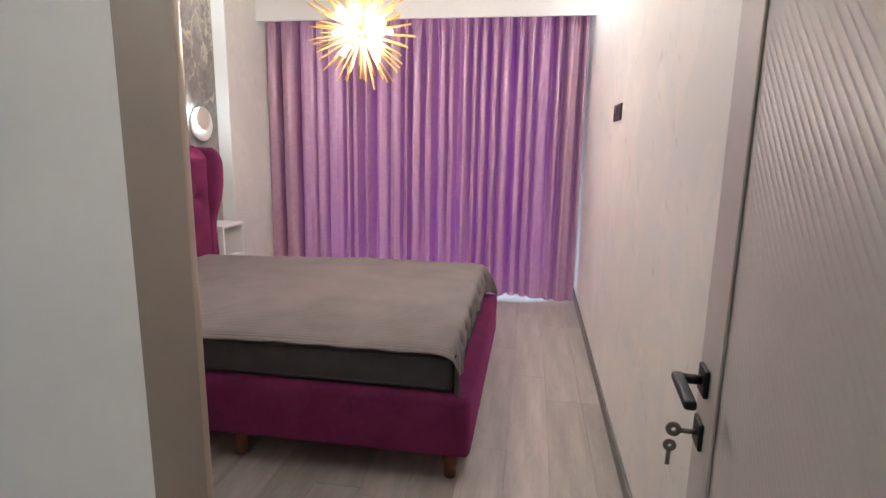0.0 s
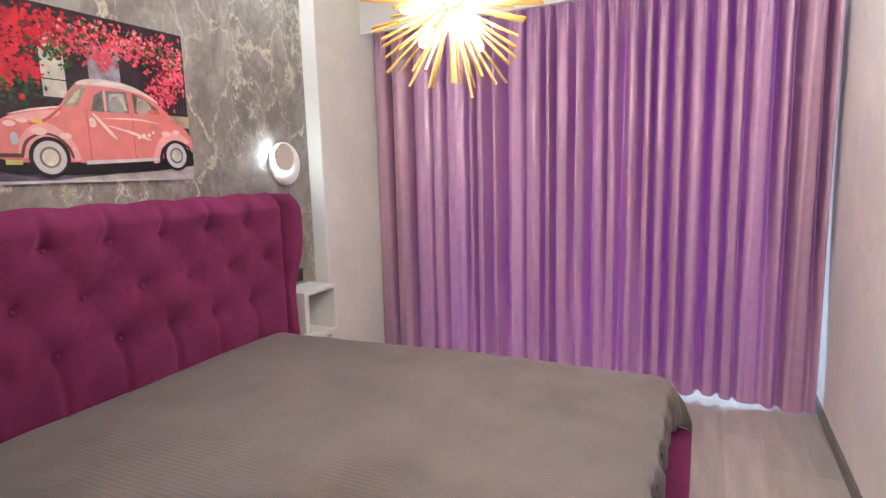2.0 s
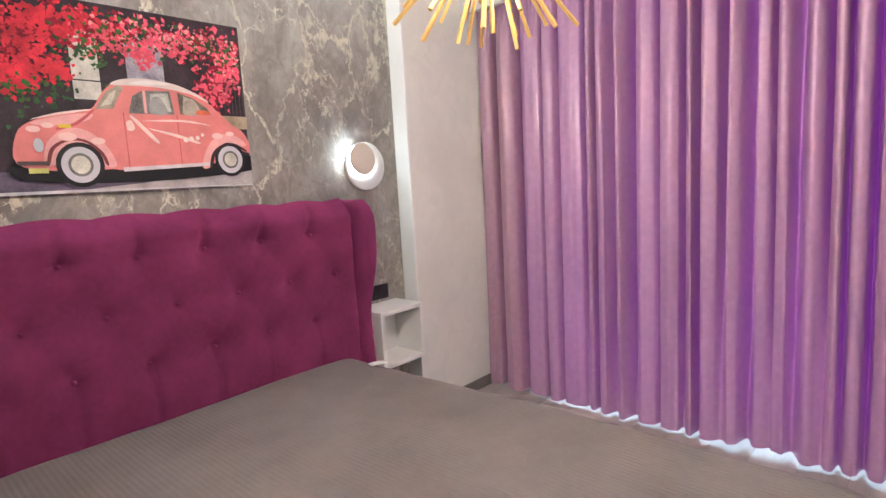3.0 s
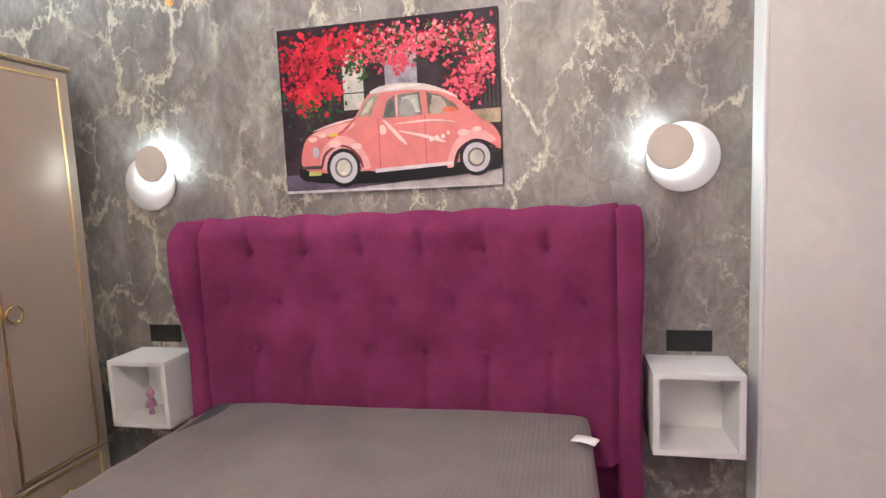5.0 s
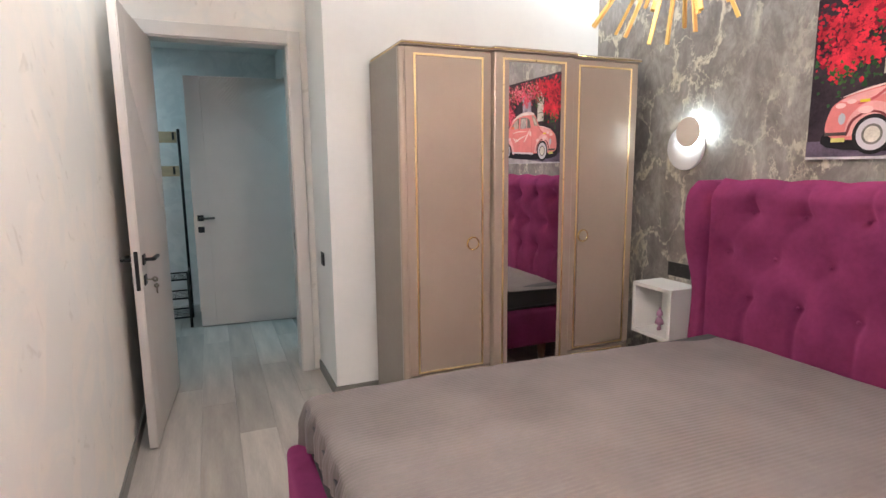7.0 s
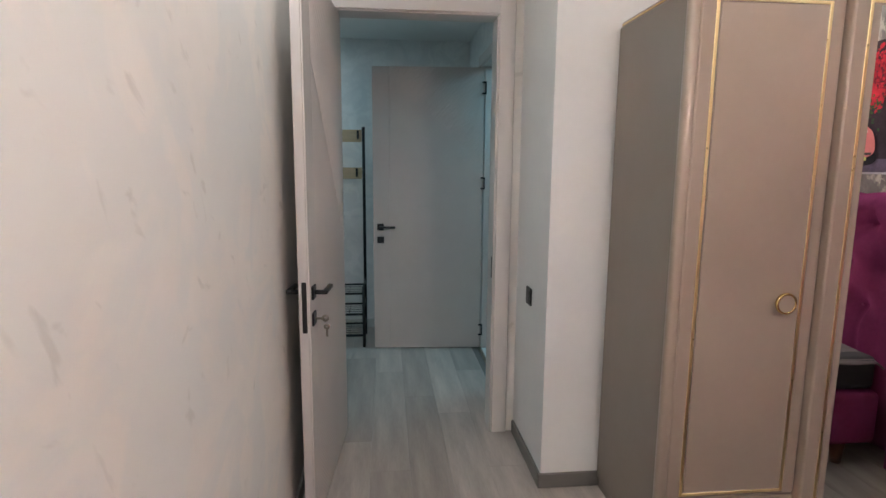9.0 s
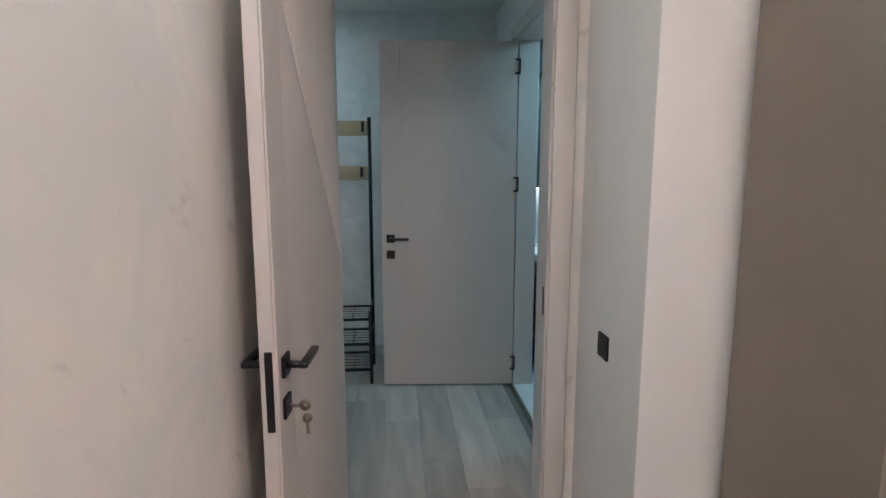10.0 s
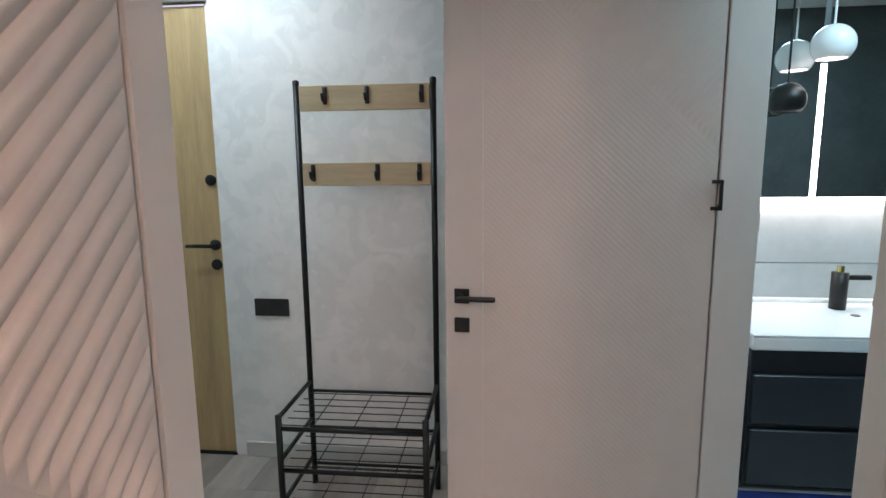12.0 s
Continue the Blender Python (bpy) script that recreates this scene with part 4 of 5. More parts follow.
# ---- picture ----
def picture():
    Y0, Z0, W, H = 2.619, 1.431, 0.949, 0.694
    p = thing("picture", (XL, Y0 + W / 2, Z0), "unframed canvas print of a pink car under red blossom", "picture")
    bm = bmesh.new()
    box(bm, XL + 0.001, XL + 0.026, Y0, Y0 + W, Z0, Z0 + H, 0.002, 1)
    part("canvas", bm, mat("print_dark_ground", (0.034, 0.021, 0.029), 0.55, 0, 0.6, 9, spec=0.2), p)
    xs = [XL + 0.0265]
    ink = {}

    ROUND = ("car_body", "roof", "hood_light", "fender", "waist_light", "bonnet_edge", "wheel_arch", "seat", "cushion", "roof_light", "car_shadow")

    def colour(c, var=0.15):
        if c not in ink:
            ink[c] = mat("print_ink", tuple(0.86 * q for q in c), 0.55, 0, var, 14, spec=0.2)
        return ink[c]

    def shape(nm, pts, c, var=0.15):
        xs[0] += 0.00022
        bm = bmesh.new()
        if nm in ROUND:
            n = len(pts)
            fine = []
            for k in range(n):
                p0, p1, p2, p3 = pts[k - 1], pts[k], pts[(k + 1) % n], pts[(k + 2) % n]
                for t in (0.0, 0.25, 0.5, 0.75):
                    fine.append(tuple(min(0.998, b + 0.5 * (t * (c - a) + t * t * (2 * a - 5 * b + 4 * c - d) + t ** 3 * (3 * b - a - 3 * c + d))) for a, b, c, d in zip(p0, p1, p2, p3)))
            pts = fine
        f = bm.faces.new([bm.verts.new((xs[0], Y0 + u * W, Z0 + v * H)) for u, v in pts])
        if f.normal.x < 0:
            f.normal_flip()
        bmesh.ops.triangulate(bm, faces=[f])
        part(nm, bm, colour(c, var), p)

    def disc(nm, u, v, r, c, squash=0.94, var=0.1):
        shape(nm, [(u + r * squash * math.cos(k * 0.2618) * H / W, v + r * math.sin(k * 0.2618)) for k in range(24)], c, var)

    def rect(nm, u0, u1, v0, v1, c, lean=0.0, var=0.2):
        shape(nm, [(u0, v0), (u1, v0), (u1 + lean, v1), (u0 + lean, v1)], c, var)

    rect("road", 0.0, 1.0, 0.0, 0.115, (0.13, 0.10, 0.15), 0, 0.5)
    rect("road_edge", 0.0, 1.0, 0.0, 0.016, (0.62, 0.60, 0.62), 0, 0.3)
    shape("road_light", [(0.3, 0.015), (1, 0.005), (1, 0.11), (0.9, 0.085)], (0.5, 0.45, 0.45), 0.3)
    rect("wall_bit", 0.305, 0.40, 0.49, 0.84, (0.62, 0.59, 0.54), 0.0, 0.35)
    rect("wall_bit", 0.50, 0.645, 0.56, 0.85, (0.42, 0.40, 0.48), 0.0, 0.5)
    rect("wall_bit", 0.88, 1.0, 0.36, 0.44, (0.42, 0.33, 0.22), 0.0, 0.4)
    rect("fence_bar", 0.30, 0.45, 0.585, 0.592, (0.02, 0.02, 0.02))
    for k in range(6):
        rect("fence_bar", 0.90 + k * 0.018, 0.903 + k * 0.018, 0.45, 0.60, (0.09, 0.08, 0.09))
    rnd = random.Random(11)

    def blossom(nm, c, clusters, count, size):
        xs[0] += 0.0003
        bm = bmesh.new()
        for u, v, su, sv in clusters:
            for _ in range(count):
                a, q = min(0.975, max(0.022, rnd.gauss(u, su))), min(0.965, max(0.3, rnd.gauss(v, sv)))
                r, n, ph = size * rnd.uniform(0.4, 1.3), rnd.choice((7, 8, 9)), rnd.uniform(0, 6)
                x = xs[0] + rnd.uniform(0, 0.0009)
                vs = [bm.verts.new((x, Y0 + min(0.997, max(0.003, a + r * rnd.uniform(0.25, 1.35) * math.cos(ph + 6.283 * k / n) * H / W)) * W, Z0 + min(0.997, q + r * rnd.uniform(0.25, 1.35) * math.sin(ph + 6.283 * k / n)) * H)) for k in range(n)]
                bm.faces.new(vs)
        xs[0] += 0.001
        part(nm, bm, colour(c, 0.45), p, kind="stuff")

    blossom("leaves", (0.03, 0.085, 0.03), ((0.15, 0.55, 0.07, 0.08), (0.45, 0.86, 0.14, 0.05), (0.75, 0.86, 0.13, 0.05), (0.3, 0.8, 0.05, 0.08)), 80, 0.017)
    blossom("dark_red_blossom", (0.26, 0.008, 0.03), ((0.10, 0.78, 0.07, 0.08), (0.20, 0.80, 0.06, 0.08), (0.14, 0.62, 0.04, 0.05), (0.36, 0.86, 0.06, 0.05), (0.6, 0.85, 0.12, 0.05), (0.90, 0.76, 0.05, 0.10), (0.86, 0.58, 0.04, 0.05)), 90, 0.017)
    blossom("red_blossom", (0.62, 0.025, 0.05), ((0.10, 0.80, 0.06, 0.07), (0.20, 0.85, 0.06, 0.06), (0.19, 0.68, 0.035, 0.06), (0.13, 0.58, 0.03, 0.04), (0.36, 0.87, 0.06, 0.05), (0.26, 0.62, 0.02, 0.02)), 110, 0.016)
    blossom("pink_blossom", (0.78, 0.10, 0.16), ((0.45, 0.83, 0.06, 0.06), (0.58, 0.86, 0.06, 0.06), (0.72, 0.84, 0.06, 0.05), (0.88, 0.80, 0.05, 0.09), (0.94, 0.72, 0.035, 0.08), (0.86, 0.58, 0.04, 0.05), (0.57, 0.75, 0.03, 0.03)), 85, 0.015)
    blossom("pale_blossom", (0.80, 0.30, 0.30), ((0.55, 0.84, 0.1, 0.06), (0.92, 0.78, 0.05, 0.09), (0.75, 0.88, 0.08, 0.04)), 45, 0.011)
    blossom("leaves", (0.05, 0.11, 0.03), ((0.47, 0.84, 0.10, 0.05), (0.72, 0.85, 0.10, 0.05), (0.90, 0.80, 0.05, 0.07), (0.40, 0.72, 0.03, 0.05), (0.17, 0.52, 0.05, 0.05)), 26, 0.014)
    PINK, DEEP, PALE, CREAM = (0.76, 0.235, 0.225), (0.55, 0.11, 0.12), (0.82, 0.40, 0.39), (0.74, 0.63, 0.60)
    xs[0] += 0.0005
    shape("car_shadow", [(0.10, 0.075), (0.5, 0.045), (1, 0.095), (1, 0.19), (0.3, 0.19), (0.12, 0.2)], (0.012, 0.01, 0.014))
    shape("car_body", [(0.095, 0.155), (0.105, 0.30), (0.155, 0.365), (0.24, 0.405), (0.345, 0.432), (0.40, 0.535), (0.46, 0.598), (0.56, 0.612), (0.68, 0.595), (0.78, 0.545), (0.85, 0.47), (0.91, 0.39), (0.965, 0.345), (0.997, 0.27), (0.997, 0.205), (0.95, 0.235), (0.86, 0.19), (0.79, 0.135), (0.46, 0.115), (0.40, 0.12), (0.22, 0.115)], PINK, 0.12)
    shape("roof", [(0.43, 0.575), (0.47, 0.607), (0.56, 0.622), (0.68, 0.605), (0.78, 0.552), (0.82, 0.51), (0.74, 0.555), (0.62, 0.578), (0.52, 0.578)], CREAM, 0.1)
    shape("hood_light", [(0.15, 0.355), (0.24, 0.395), (0.35, 0.415), (0.33, 0.375), (0.22, 0.345)], PALE)
    shape("windscreen", [(0.365, 0.44), (0.41, 0.535), (0.455, 0.575), (0.475, 0.565), (0.43, 0.445)], (0.33, 0.28, 0.22), 0.5)
    shape("side_window", [(0.485, 0.425), (0.505, 0.52), (0.545, 0.555), (0.655, 0.562), (0.665, 0.43)], (0.22, 0.21, 0.20), 0.6)
    shape("rear_window", [(0.69, 0.432), (0.685, 0.56), (0.755, 0.53), (0.81, 0.475), (0.825, 0.44)], (0.20, 0.16, 0.13), 0.6)
    shape("window_light", [(0.57, 0.445), (0.575, 0.54), (0.645, 0.55), (0.655, 0.445)], (0.50, 0.49, 0.44), 0.5)
    shape("window_light", [(0.70, 0.445), (0.71, 0.54), (0.74, 0.525), (0.73, 0.445)], (0.55, 0.50, 0.42), 0.5)
    shape("window_light", [(0.385, 0.455), (0.425, 0.53), (0.45, 0.55), (0.425, 0.47)], (0.52, 0.46, 0.38), 0.5)
    rect("window_post", 0.545, 0.556, 0.43, 0.555, PALE)
    shape("fender", [(0.178, 0.148), (0.193, 0.258), (0.258, 0.333), (0.328, 0.323), (0.388, 0.248), (0.418, 0.143), (0.378, 0.138), (0.338, 0.238), (0.278, 0.258), (0.228, 0.218), (0.213, 0.148)], PALE, 0.1)
    shape("fender", [(0.763, 0.12), (0.788, 0.23), (0.848, 0.315), (0.928, 0.315), (0.978, 0.26), (0.938, 0.245), (0.868, 0.24), (0.818, 0.18), (0.803, 0.125)], PALE, 0.1)
    rect("door_line", 0.462, 0.466, 0.13, 0.43, DEEP)
    rect("door_line", 0.672, 0.676, 0.14, 0.43, DEEP)
    shape("sill", [(0.44, 0.105), (0.80, 0.13), (0.80, 0.15), (0.44, 0.128)], (0.68, 0.6, 0.64))
    for pts in ([(0.49, 0.40), (0.506, 0.40), (0.588, 0.275), (0.57, 0.275)], [(0.55, 0.345), (0.66, 0.30), (0.75, 0.262), (0.755, 0.275), (0.66, 0.318)], [(0.53, 0.385), (0.70, 0.388), (0.82, 0.372), (0.70, 0.400)], [(0.15, 0.372), (0.24, 0.412), (0.34, 0.436), (0.34, 0.428), (0.24, 0.400)], [(0.47, 0.375), (0.475, 0.33), (0.50, 0.34), (0.49, 0.385)]):
        shape("waist_light", pts, (0.86, 0.62, 0.58), 0.2)
    for u, v, q in ((0.70, 0.283, 0.014), (0.725, 0.29, 0.015), (0.752, 0.297, 0.013), (0.775, 0.315, 0.010)):
        disc("painted_flower", u, v, q, (0.86, 0.72, 0.68))
    for u, v, r in ((0.292, 0.145, 0.118), (0.893, 0.165, 0.106)):
        disc("tyre", u, v, r, (0.018, 0.016, 0.018))
        disc("whitewall", u, v, r * 0.80, (0.58, 0.55, 0.60), 0.94)
        disc("wheel_rim", u, v, r * 0.52, (0.16, 0.15, 0.14), 0.94, 0.5)
        disc("hubcap", u, v, r * 0.40, (0.62, 0.58, 0.50), 0.94, 0.4)
    shape("bonnet_edge", [(0.235, 0.325), (0.30, 0.355), (0.36, 0.43), (0.352, 0.432), (0.29, 0.365), (0.23, 0.335)], DEEP)
    shape("wheel_arch", [(0.183, 0.15), (0.203, 0.235), (0.263, 0.282), (0.323, 0.272), (0.373, 0.21), (0.388, 0.145), (0.378, 0.145), (0.363, 0.2), (0.318, 0.26), (0.263, 0.268), (0.213, 0.225), (0.193, 0.15)], (0.22, 0.045, 0.05))
    shape("wheel_arch", [(0.793, 0.126), (0.813, 0.211), (0.863, 0.261), (0.918, 0.266), (0.973, 0.226), (0.968, 0.216), (0.918, 0.251), (0.868, 0.248), (0.826, 0.201), (0.806, 0.126)], (0.05, 0.02, 0.025))
    shape("seat", [(0.70, 0.436), (0.72, 0.52), (0.755, 0.515), (0.775, 0.437)], (0.42, 0.36, 0.30), 0.4)
    shape("seat", [(0.565, 0.432), (0.575, 0.51), (0.61, 0.52), (0.635, 0.432)], (0.33, 0.32, 0.31), 0.4)
    shape("cushion", [(0.755, 0.437), (0.765, 0.46), (0.805, 0.458), (0.815, 0.437)], (0.72, 0.16, 0.08), 0.3)
    shape("roof_light", [(0.50, 0.585), (0.56, 0.612), (0.66, 0.6), (0.60, 0.59)], (0.85, 0.78, 0.75))
    for u, v, q in ((0.26, 0.29, 0.022), (0.36, 0.27, 0.018), (0.84, 0.31, 0.018), (0.90, 0.325, 0.014), (0.155, 0.325, 0.016), (0.20, 0.345, 0.014)):
        disc("glint", u, v, q, (0.86, 0.56, 0.54), 1.9)
    disc("headlight", 0.165, 0.245, 0.035, (0.50, 0.52, 0.58), 0.6)
    rect("indicator", 0.235, 0.275, 0.335, 0.352, (0.75, 0.55, 0.05))
    rect("plate_bar", 0.125, 0.185, 0.105, 0.130, (0.62, 0.60, 0.18))
    rect("bumper", 0.095, 0.19, 0.145, 0.165, (0.10, 0.07, 0.07))


picture()


# ---- chandelier ----
def chandelier():
    c = thing("chandelier", (CHX, CHY, CHZ), "gold starburst chandelier of thin rods with lit bulbs", "chandelier")
    bm = bmesh.new()
    cyl(bm, (CHX, CHY, CHZ + 0.02), (CHX, CHY, ZC - 0.02), 0.007)
    part("stem", bm, GOLD, c, smooth=True)
    bm = bmesh.new()
    cyl(bm, (CHX, CHY, ZC - 0.025), (CHX, CHY, ZC), 0.06, 0.06, 28)
    part("ceiling_plate", bm, GOLD, c)
    bm = bmesh.new()
    lathe(bm, [(0, -0.034), (0.028, -0.03), (0.044, 0), (0.028, 0.03), (0, 0.034)], Matrix.Translation((CHX, CHY, CHZ)), 20)
    part("hub", bm, GOLD, c, smooth=True)
    rnd = random.Random(3)
    N = 104
    for i in range(N):
        z = 1 - 2 * (i + 0.5) / N
        a = i * 2.39996 + rnd.uniform(-0.12, 0.12)
        r = math.sqrt(max(0, 1 - z * z))
        d = Vector((r * math.cos(a), r * math.sin(a), z)).normalized()
        if z > 0.96:
            continue
        ln = rnd.choice((0.25, 0.28, 0.30, 0.318))
        bm = bmesh.new()
        cyl(bm, Vector((CHX, CHY, CHZ)) + d * 0.025, Vector((CHX, CHY, CHZ)) + d * ln, 0.0046, 0.0054, 4)
        part("rod", bm, ROD, c)
    for i in range(10):
        z = -0.82 + 1.5 * i / 9
        a = i * 2.39996 + 0.6
        r = math.sqrt(1 - z * z)
        d = Vector((r * math.cos(a), r * math.sin(a), z))
        o = Vector((CHX, CHY, CHZ))
        bm = bmesh.new()
        cyl(bm, o + d * 0.03, o + d * 0.098, 0.009, 0.009, 12)
        s = part("bulb_socket", bm, GOLD, c)
        bm = bmesh.new()
        m = Matrix.Translation(o + d * 0.098) @ d.to_track_quat("Z", "Y").to_matrix().to_4x4()
        lathe(bm, [(0.007, 0), (0.015, 0.014), (0.016, 0.05), (0.011, 0.072), (0, 0.08)], m, 14)
        part("bulb", bm, BULB, s, "lit frosted bulb", True)


chandelier()


# ---- hall things ----
def entry_door():
    d = thing("door_3", (1.965, -1.57, 0), "closed oak veneer entrance door with black lever", "door")
    d["kind"] = "structure"
    bm = bmesh.new()
    box(bm, 1.517, 2.413, -1.585, -1.537, 0.012, 2.14, 0.002, 1)
    part("slab", bm, OAK, d)
    bm = bmesh.new()
    box(bm, 1.505, 2.425, -1.54, -1.51, 2.150, 2.19, 0.002, 1)
    part("head", bm, BASEB, d, "dark door head")
    bm = bmesh.new()
    box(bm, 1.51, 2.415, -1.59, -1.525, 0.0, 0.011)
    part("sill", bm, BLACK, d, "dark threshold")
    for z, nm in ((1.370, "lock_cylinder"), (1.065, "lever_rose"), (0.970, "lock_cylinder")):
        m = Matrix.Translation((1.548, -1.537, z)) @ Matrix.Rotation(radians(-90), 4, "X")
        bm = bmesh.new()
        lathe(bm, [(0.026, 0), (0.026, 0.008), (0.022, 0.011), (0, 0.011)], m, 24)
        o = part(nm, bm, BLACK, d, "black round lock rose", True)
        if nm == "lever_rose":
            bm = bmesh.new()
            cyl(bm, (1.548, -1.53, z), (1.548, -1.485, z), 0.009)
            cyl(bm, (1.548, -1.487, z), (1.668, -1.487, z), 0.009)
            part("lever", bm, BLACK, o, "black lever handle", True)


entry_door()


def coat_rack():
    r = thing("coat_rack", (0.757, -1.2, 0), "black metal coat rack with shoe shelves and oak boards", "coat rack")
    x0, x1, yb, yf = 0.475, 1.040, -1.33, -0.972
    R = 0.0125

    def tube(nm, p, q, rad=R, lab=""):
        bm = bmesh.new()
        cyl(bm, p, q, rad, rad, 14)
        return part(nm, bm, BLACK, r, lab, True)

    for x in (x0, x1):
        tube("post", (x, yb, 0), (x, yb, 1.765))
        bm = bmesh.new()
        lathe(bm, [(0.0135, -0.01), (0.0135, 0.008), (0, 0.014)], Matrix.Translation((x, yb, 1.765)), 14)
        part("cap", bm, BLACK, r, smooth=True)
        tube("front_leg", (x, yf, 0), (x, yf, 0.497))
        for z in (0.486, 0.312, 0.135):
            tube("side_rail", (x, yb, z), (x, yf, z), 0.009)
    for z in (0.443, 0.272, 0.096):
        tube("shelf_rail", (x0, yf, z), (x1, yf, z), 0.009)
        tube("shelf_rail", (x0, yb, z), (x1, yb, z), 0.007)
        for k in range(6):
            y = yb + (yf - yb) * (k + 0.5) / 6
            tube("shelf_wire", (x0, y, z), (x1, y, z), 0.0022)
        for k in range(3):
            x = x0 + (x1 - x0) * (k + 0.75) / 3.5
            tube("shelf_wire", (x, yb, z - 0.003), (x, yf, z - 0.003), 0.0022)
    for z0, z1, hooks in ((1.652, 1.752, (0.917, 0.742, 0.52)), (1.348, 1.442, (0.979, 0.707, 0.533))):
        bm = bmesh.new()
        box(bm, x0 + 0.014, x1 - 0.014, yb - 0.008, yb + 0.008, z0, z1, 0.002, 1)
        b = part("board", bm, OAK_PALE, r, "pale oak hook board")
        for x in hooks:
            bm = bmesh.new()
            box(bm, x - 0.009, x + 0.009, yb + 0.008, yb + 0.014, z1 - 0.075, z1 - 0.006, 0.002, 1)
            cyl(bm, (x, yb + 0.012, z1 - 0.066), (x, yb + 0.040, z1 - 0.060), 0.006)
            cyl(bm, (x, yb + 0.040, z1 - 0.060), (x, yb + 0.046, z1 - 0.035), 0.006, 0.007)
            part("hook", bm, BLACK, b, "black coat hook", True)


coat_rack()


# ---- bathroom things ----
def vanity():
    v = thing("vanity", (-1.38, -1.2, 0.2), "dark lacquered wall-hung vanity unit", "cabinet")
    bm = bmesh.new()
    box(bm, -1.88, -0.675, -1.528, -1.035, 0.27, 0.785, 0.003, 1)
    part("body", bm, NAVY, v)
    for z0, z1 in ((0.28, 0.49), (0.512, 0.693)):
        bm = bmesh.new()
        box(bm, -1.875, -0.680, -1.034, -1.015, z0, z1, 0.003, 1)
        part("drawer", bm, NAVY, v)
    b = thing("washbasin", (-1.38, -1.2, 0.75), "white ceramic washbasin top on the vanity", "basin")
    bm = bmesh.new()
    bx = (-1.90, -0.660, -1.528, -1.0)
    box(bm, bx[0], bx[1], bx[2], bx[3], 0.787, 0.835, 0.006, 2)
    part("slab", bm, CERAMIC, b)
    bm = bmesh.new()
    box(bm, bx[0], bx[1], bx[2], -1.50, 0.835, 0.852, 0.004, 2)
    box(bm, bx[0], bx[1], -1.018, bx[3], 0.835, 0.843, 0.005, 2)
    box(bm, -0.678, bx[1], -1.50, -1.018, 0.835, 0.843, 0.005, 2)
    part("rim", bm, CERAMIC, b)
    bm = bmesh.new()
    lathe(bm, [(0.010, 0), (0.016, 0.001), (0.016, 0.003), (0.010, 0.003)], Matrix.Translation((-1.165, -1.30, 0.835)), 20)
    part("drain", bm, STEEL, b, "steel overflow ring", True)
    t = thing("tap", (-1.16, -1.41, 0.835), "dark grey basin mixer tap", "tap")
    bm = bmesh.new()
    cyl(bm, (-1.16, -1.41, 0.835), (-1.16, -1.41, 0.985), 0.030, 0.030, 24)
    part("body", bm, BLACK, t, smooth=True)
    bm = bmesh.new()
    box(bm, -1.275, -1.155, -1.422, -1.395, 0.955, 0.975, 0.006, 2)
    part("spout", bm, BLACK, t)
    bm = bmesh.new()
    cyl(bm, (-1.16, -1.41, 0.985), (-1.16, -1.41, 1.012), 0.014)
    part("knob", bm, GOLD, t, "brass top knob")
    s = thing("soap_bottle", (-1.345, -1.42, 0.835), "amber glass soap bottle with brass pump", "bottle")
    bm = bmesh.new()
    lathe(bm, [(0, 0), (0.036, 0), (0.04, 0.01), (0.036, 0.07), (0.018, 0.10), (0.014, 0.115), (0, 0.115)], Matrix.Translation((-1.345, -1.42, 0.835)), 20)
    part("bottle", bm, AMBER, s, smooth=True)
    bm = bmesh.new()
    cyl(bm, (-1.345, -1.42, 0.945), (-1.345, -1.42, 0.99), 0.008)
    part("pump", bm, GOLD, s)
    k = thing("storage_tub", (-1.1, -1.12, 0.004), "blue plastic tub on the floor under the vanity", "tub")
    bm = bmesh.new()
    box(bm, -1.45, -0.705, -1.45, -1.115, 0.004, 0.195, 0.025, 3)
    part("tub", bm, BLUE, k, smooth=True)
    bm = bmesh.new()
    box(bm, -1.455, -0.70, -1.455, -1.11, 0.195, 0.209, 0.005, 2)
    part("lid", bm, TILE_GREY, k, "pale lid")


vanity()


def mirror_cabinet():
    c = thing("mirror_cabinet", (-1.4, -1.45, 1.25), "mirrored bathroom cabinet with a cold light strip", "cabinet")
    bm = bmesh.new()
    box(bm, -1.98, -0.60, -1.528, -1.435, 1.285, 2.10, 0.002, 1)
    part("body", bm, TILE_DARK, c)
    for x0, x1 in ((-1.024, -0.602), (-1.978, -1.048)):
        bm = bmesh.new()
        box(bm, x0, x1, -1.434, -1.43, 1.289, 2.096)
        part("mirror_pane", bm, MIRROR, c, "mirror pane")
    bm = bmesh.new()
    box(bm, -1.046, -1.026, -1.434, -1.428, 1.289, 1.80)
    part("light_strip", bm, LED_SOFT, c, "upright cold light strip")
    bm = bmesh.new()
    box(bm, -1.98, -0.60, -1.52, -1.435, 1.275, 1.2845)
    part("under_light", bm, LED_SOFT, c, "cold light strip along the bottom")


mirror_cabinet()


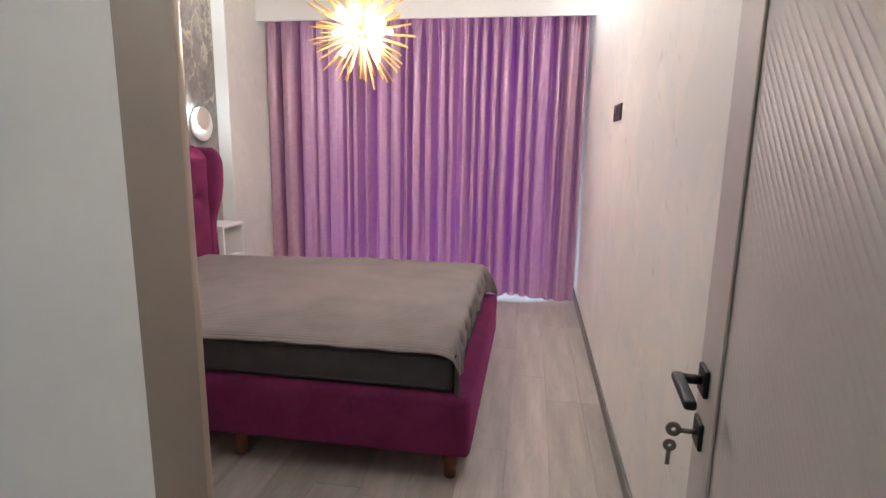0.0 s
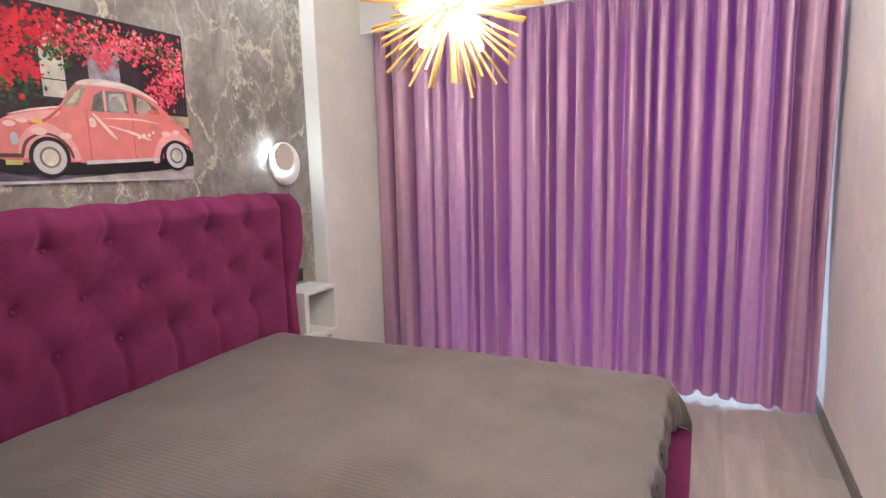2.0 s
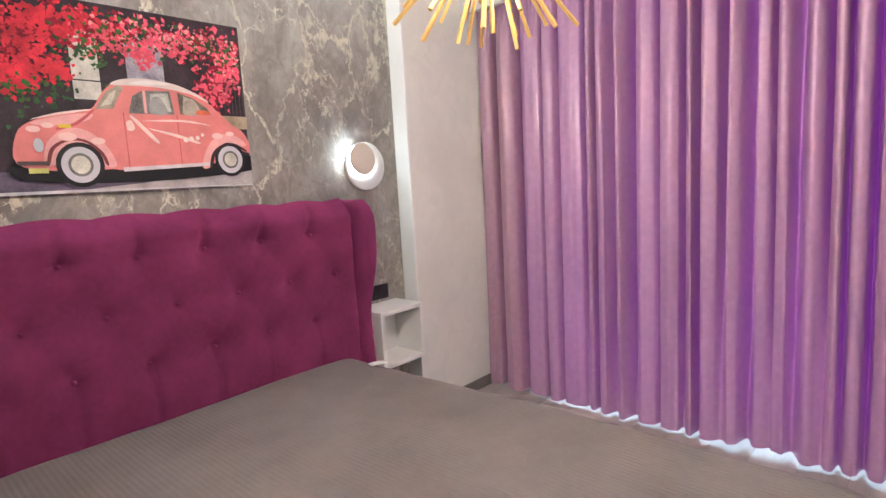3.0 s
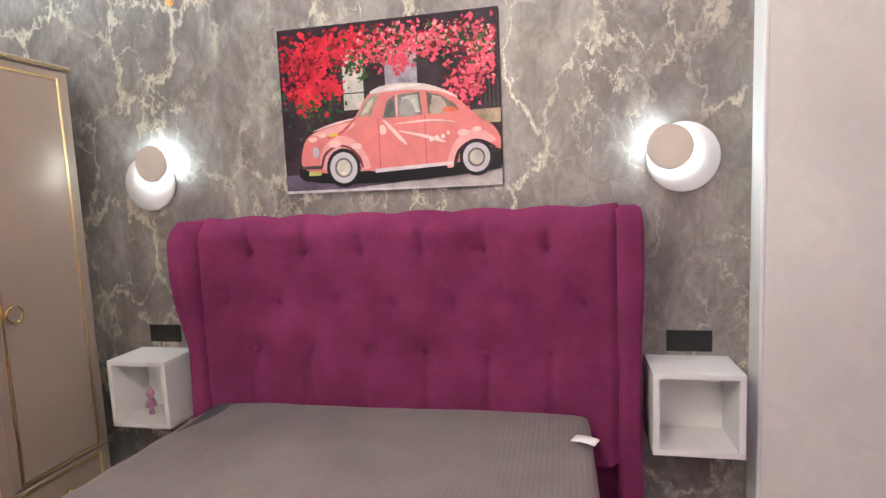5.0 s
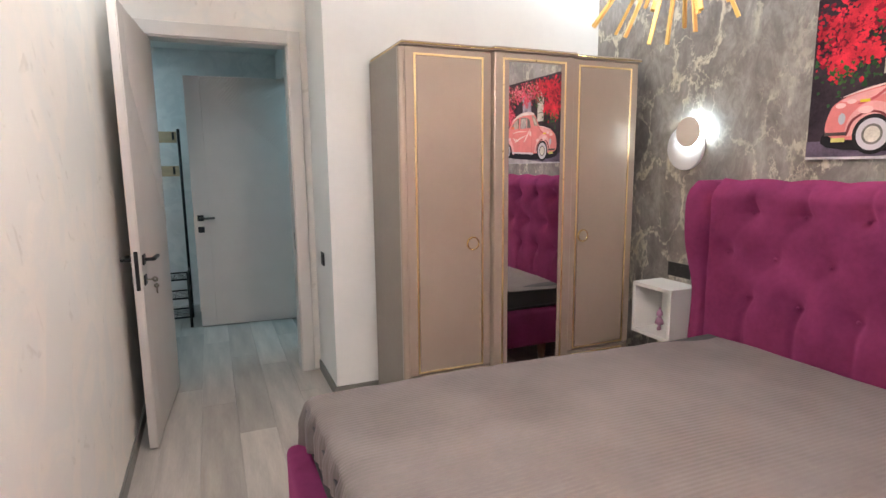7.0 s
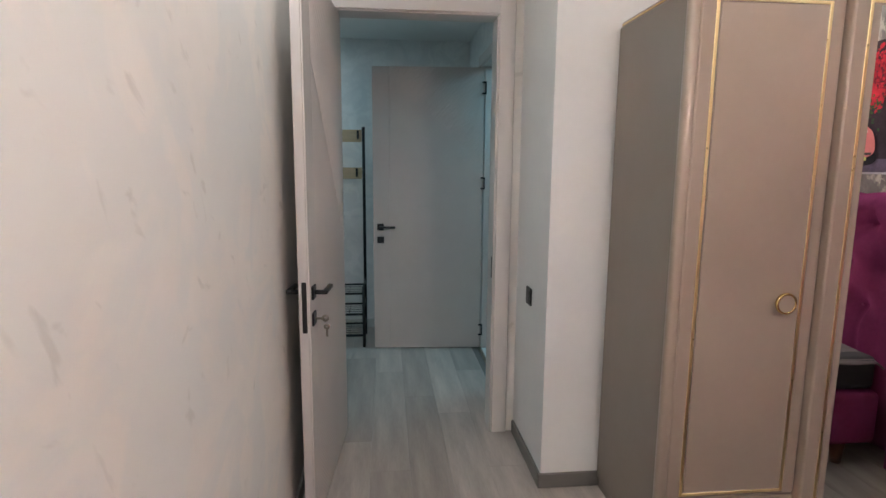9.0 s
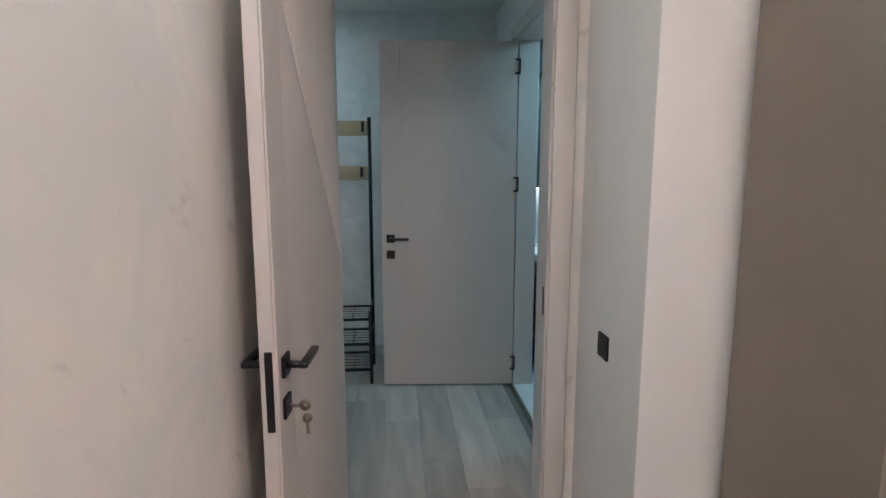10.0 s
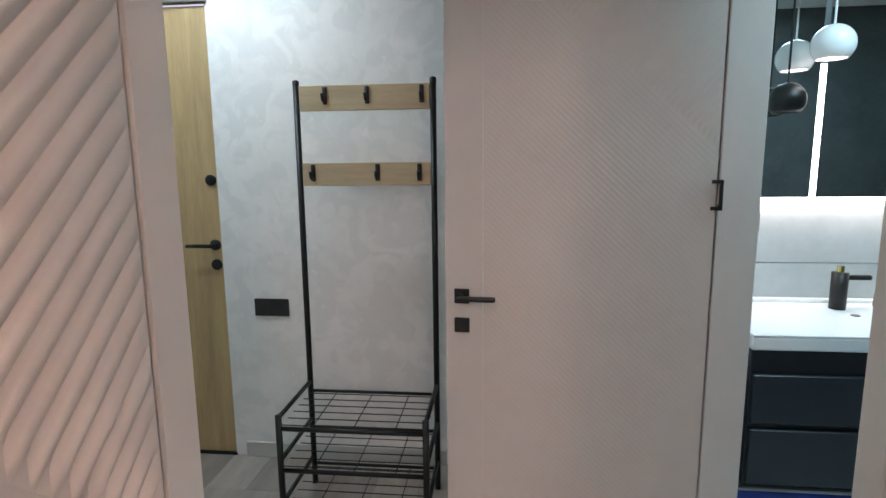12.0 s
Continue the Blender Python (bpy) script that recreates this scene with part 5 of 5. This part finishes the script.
def pendant(x, y, z, r, shell, label):
    p = thing("pendant_lamp", (x, y, z), label, "pendant lamp", "bathroom pendants")
    bm = bmesh.new()
    prof = [(r * math.sin(a), r * math.cos(a)) for a in [k * math.pi / 16 for k in range(13)]]
    prof = [(0.0, r)] + prof[1:] + [(prof[-1][0] * 0.95, prof[-1][1] + 0.003)]
    lathe(bm, prof, Matrix.Translation((x, y, z)), 28)
    part("globe", bm, shell, p, smooth=True)
    bm = bmesh.new()
    lathe(bm, [(0, -r * 0.60), (r * 0.66, -r * 0.60), (r * 0.66, -r * 0.57), (0, -r * 0.57)], Matrix.Translation((x, y, z)), 24)
    part("diffuser", bm, LED_SOFT, p, "lit round opening")
    bm = bmesh.new()
    cyl(bm, (x, y, z + r), (x, y, 2.42), 0.004)
    part("cord", bm, shell, p)


pendant(-0.99, -1.30, 1.845, 0.072, CERAMIC, "white globe pendant lamp over the washbasin")
pendant(-0.876, -1.36, 1.658, 0.066, BLACK, "black globe pendant lamp over the washbasin")


# ---- floor planks ----
def plank_floor():
    bm = bmesh.new()
    box(bm, XL - 0.1, XR + 0.1, 0.35, YF + 0.1, -0.08, -0.0085)
    box(bm, -0.455, 2.74, -1.65, 0.35, -0.08, -0.0085)
    f = solo("floor", bm, BASEB, "grey oak laminate floor laid in planks", "floor", kind="structure")
    rnd = random.Random(21)
    PW, PL, GAP = 0.192, 1.285, 0.0004

    def plank_mesh(w, l):
        bm = bmesh.new()
        box(bm, GAP, w - GAP, GAP, l - GAP, -0.008, 0.0, 0.0006, 1)
        return finish("plank", bm, PLANK)

    full = plank_mesh(PW, PL)
    x = XL
    while x < 2.6:
        xc = x + PW / 2
        w = PW
        if xc < -0.45:
            y0, y1 = YB, YF
        elif xc < XR:
            y0, y1 = -1.53, YF
        else:
            y0, y1 = -1.53, 0.35
        y = y0 - rnd.choice((0.15, 0.45, 0.75, 1.0))
        while y < y1:
            a, b = max(y, y0), min(y + PL, y1)
            if b - a > 0.03:
                same = abs(b - a - PL) < 1e-6 and abs(w - PW) < 1e-6
                ob = new("plank", full if same else plank_mesh(w, b - a))
                ob.parent = f
                ob.location = (x, a, 0)
            y += PL
        x += PW


plank_floor()
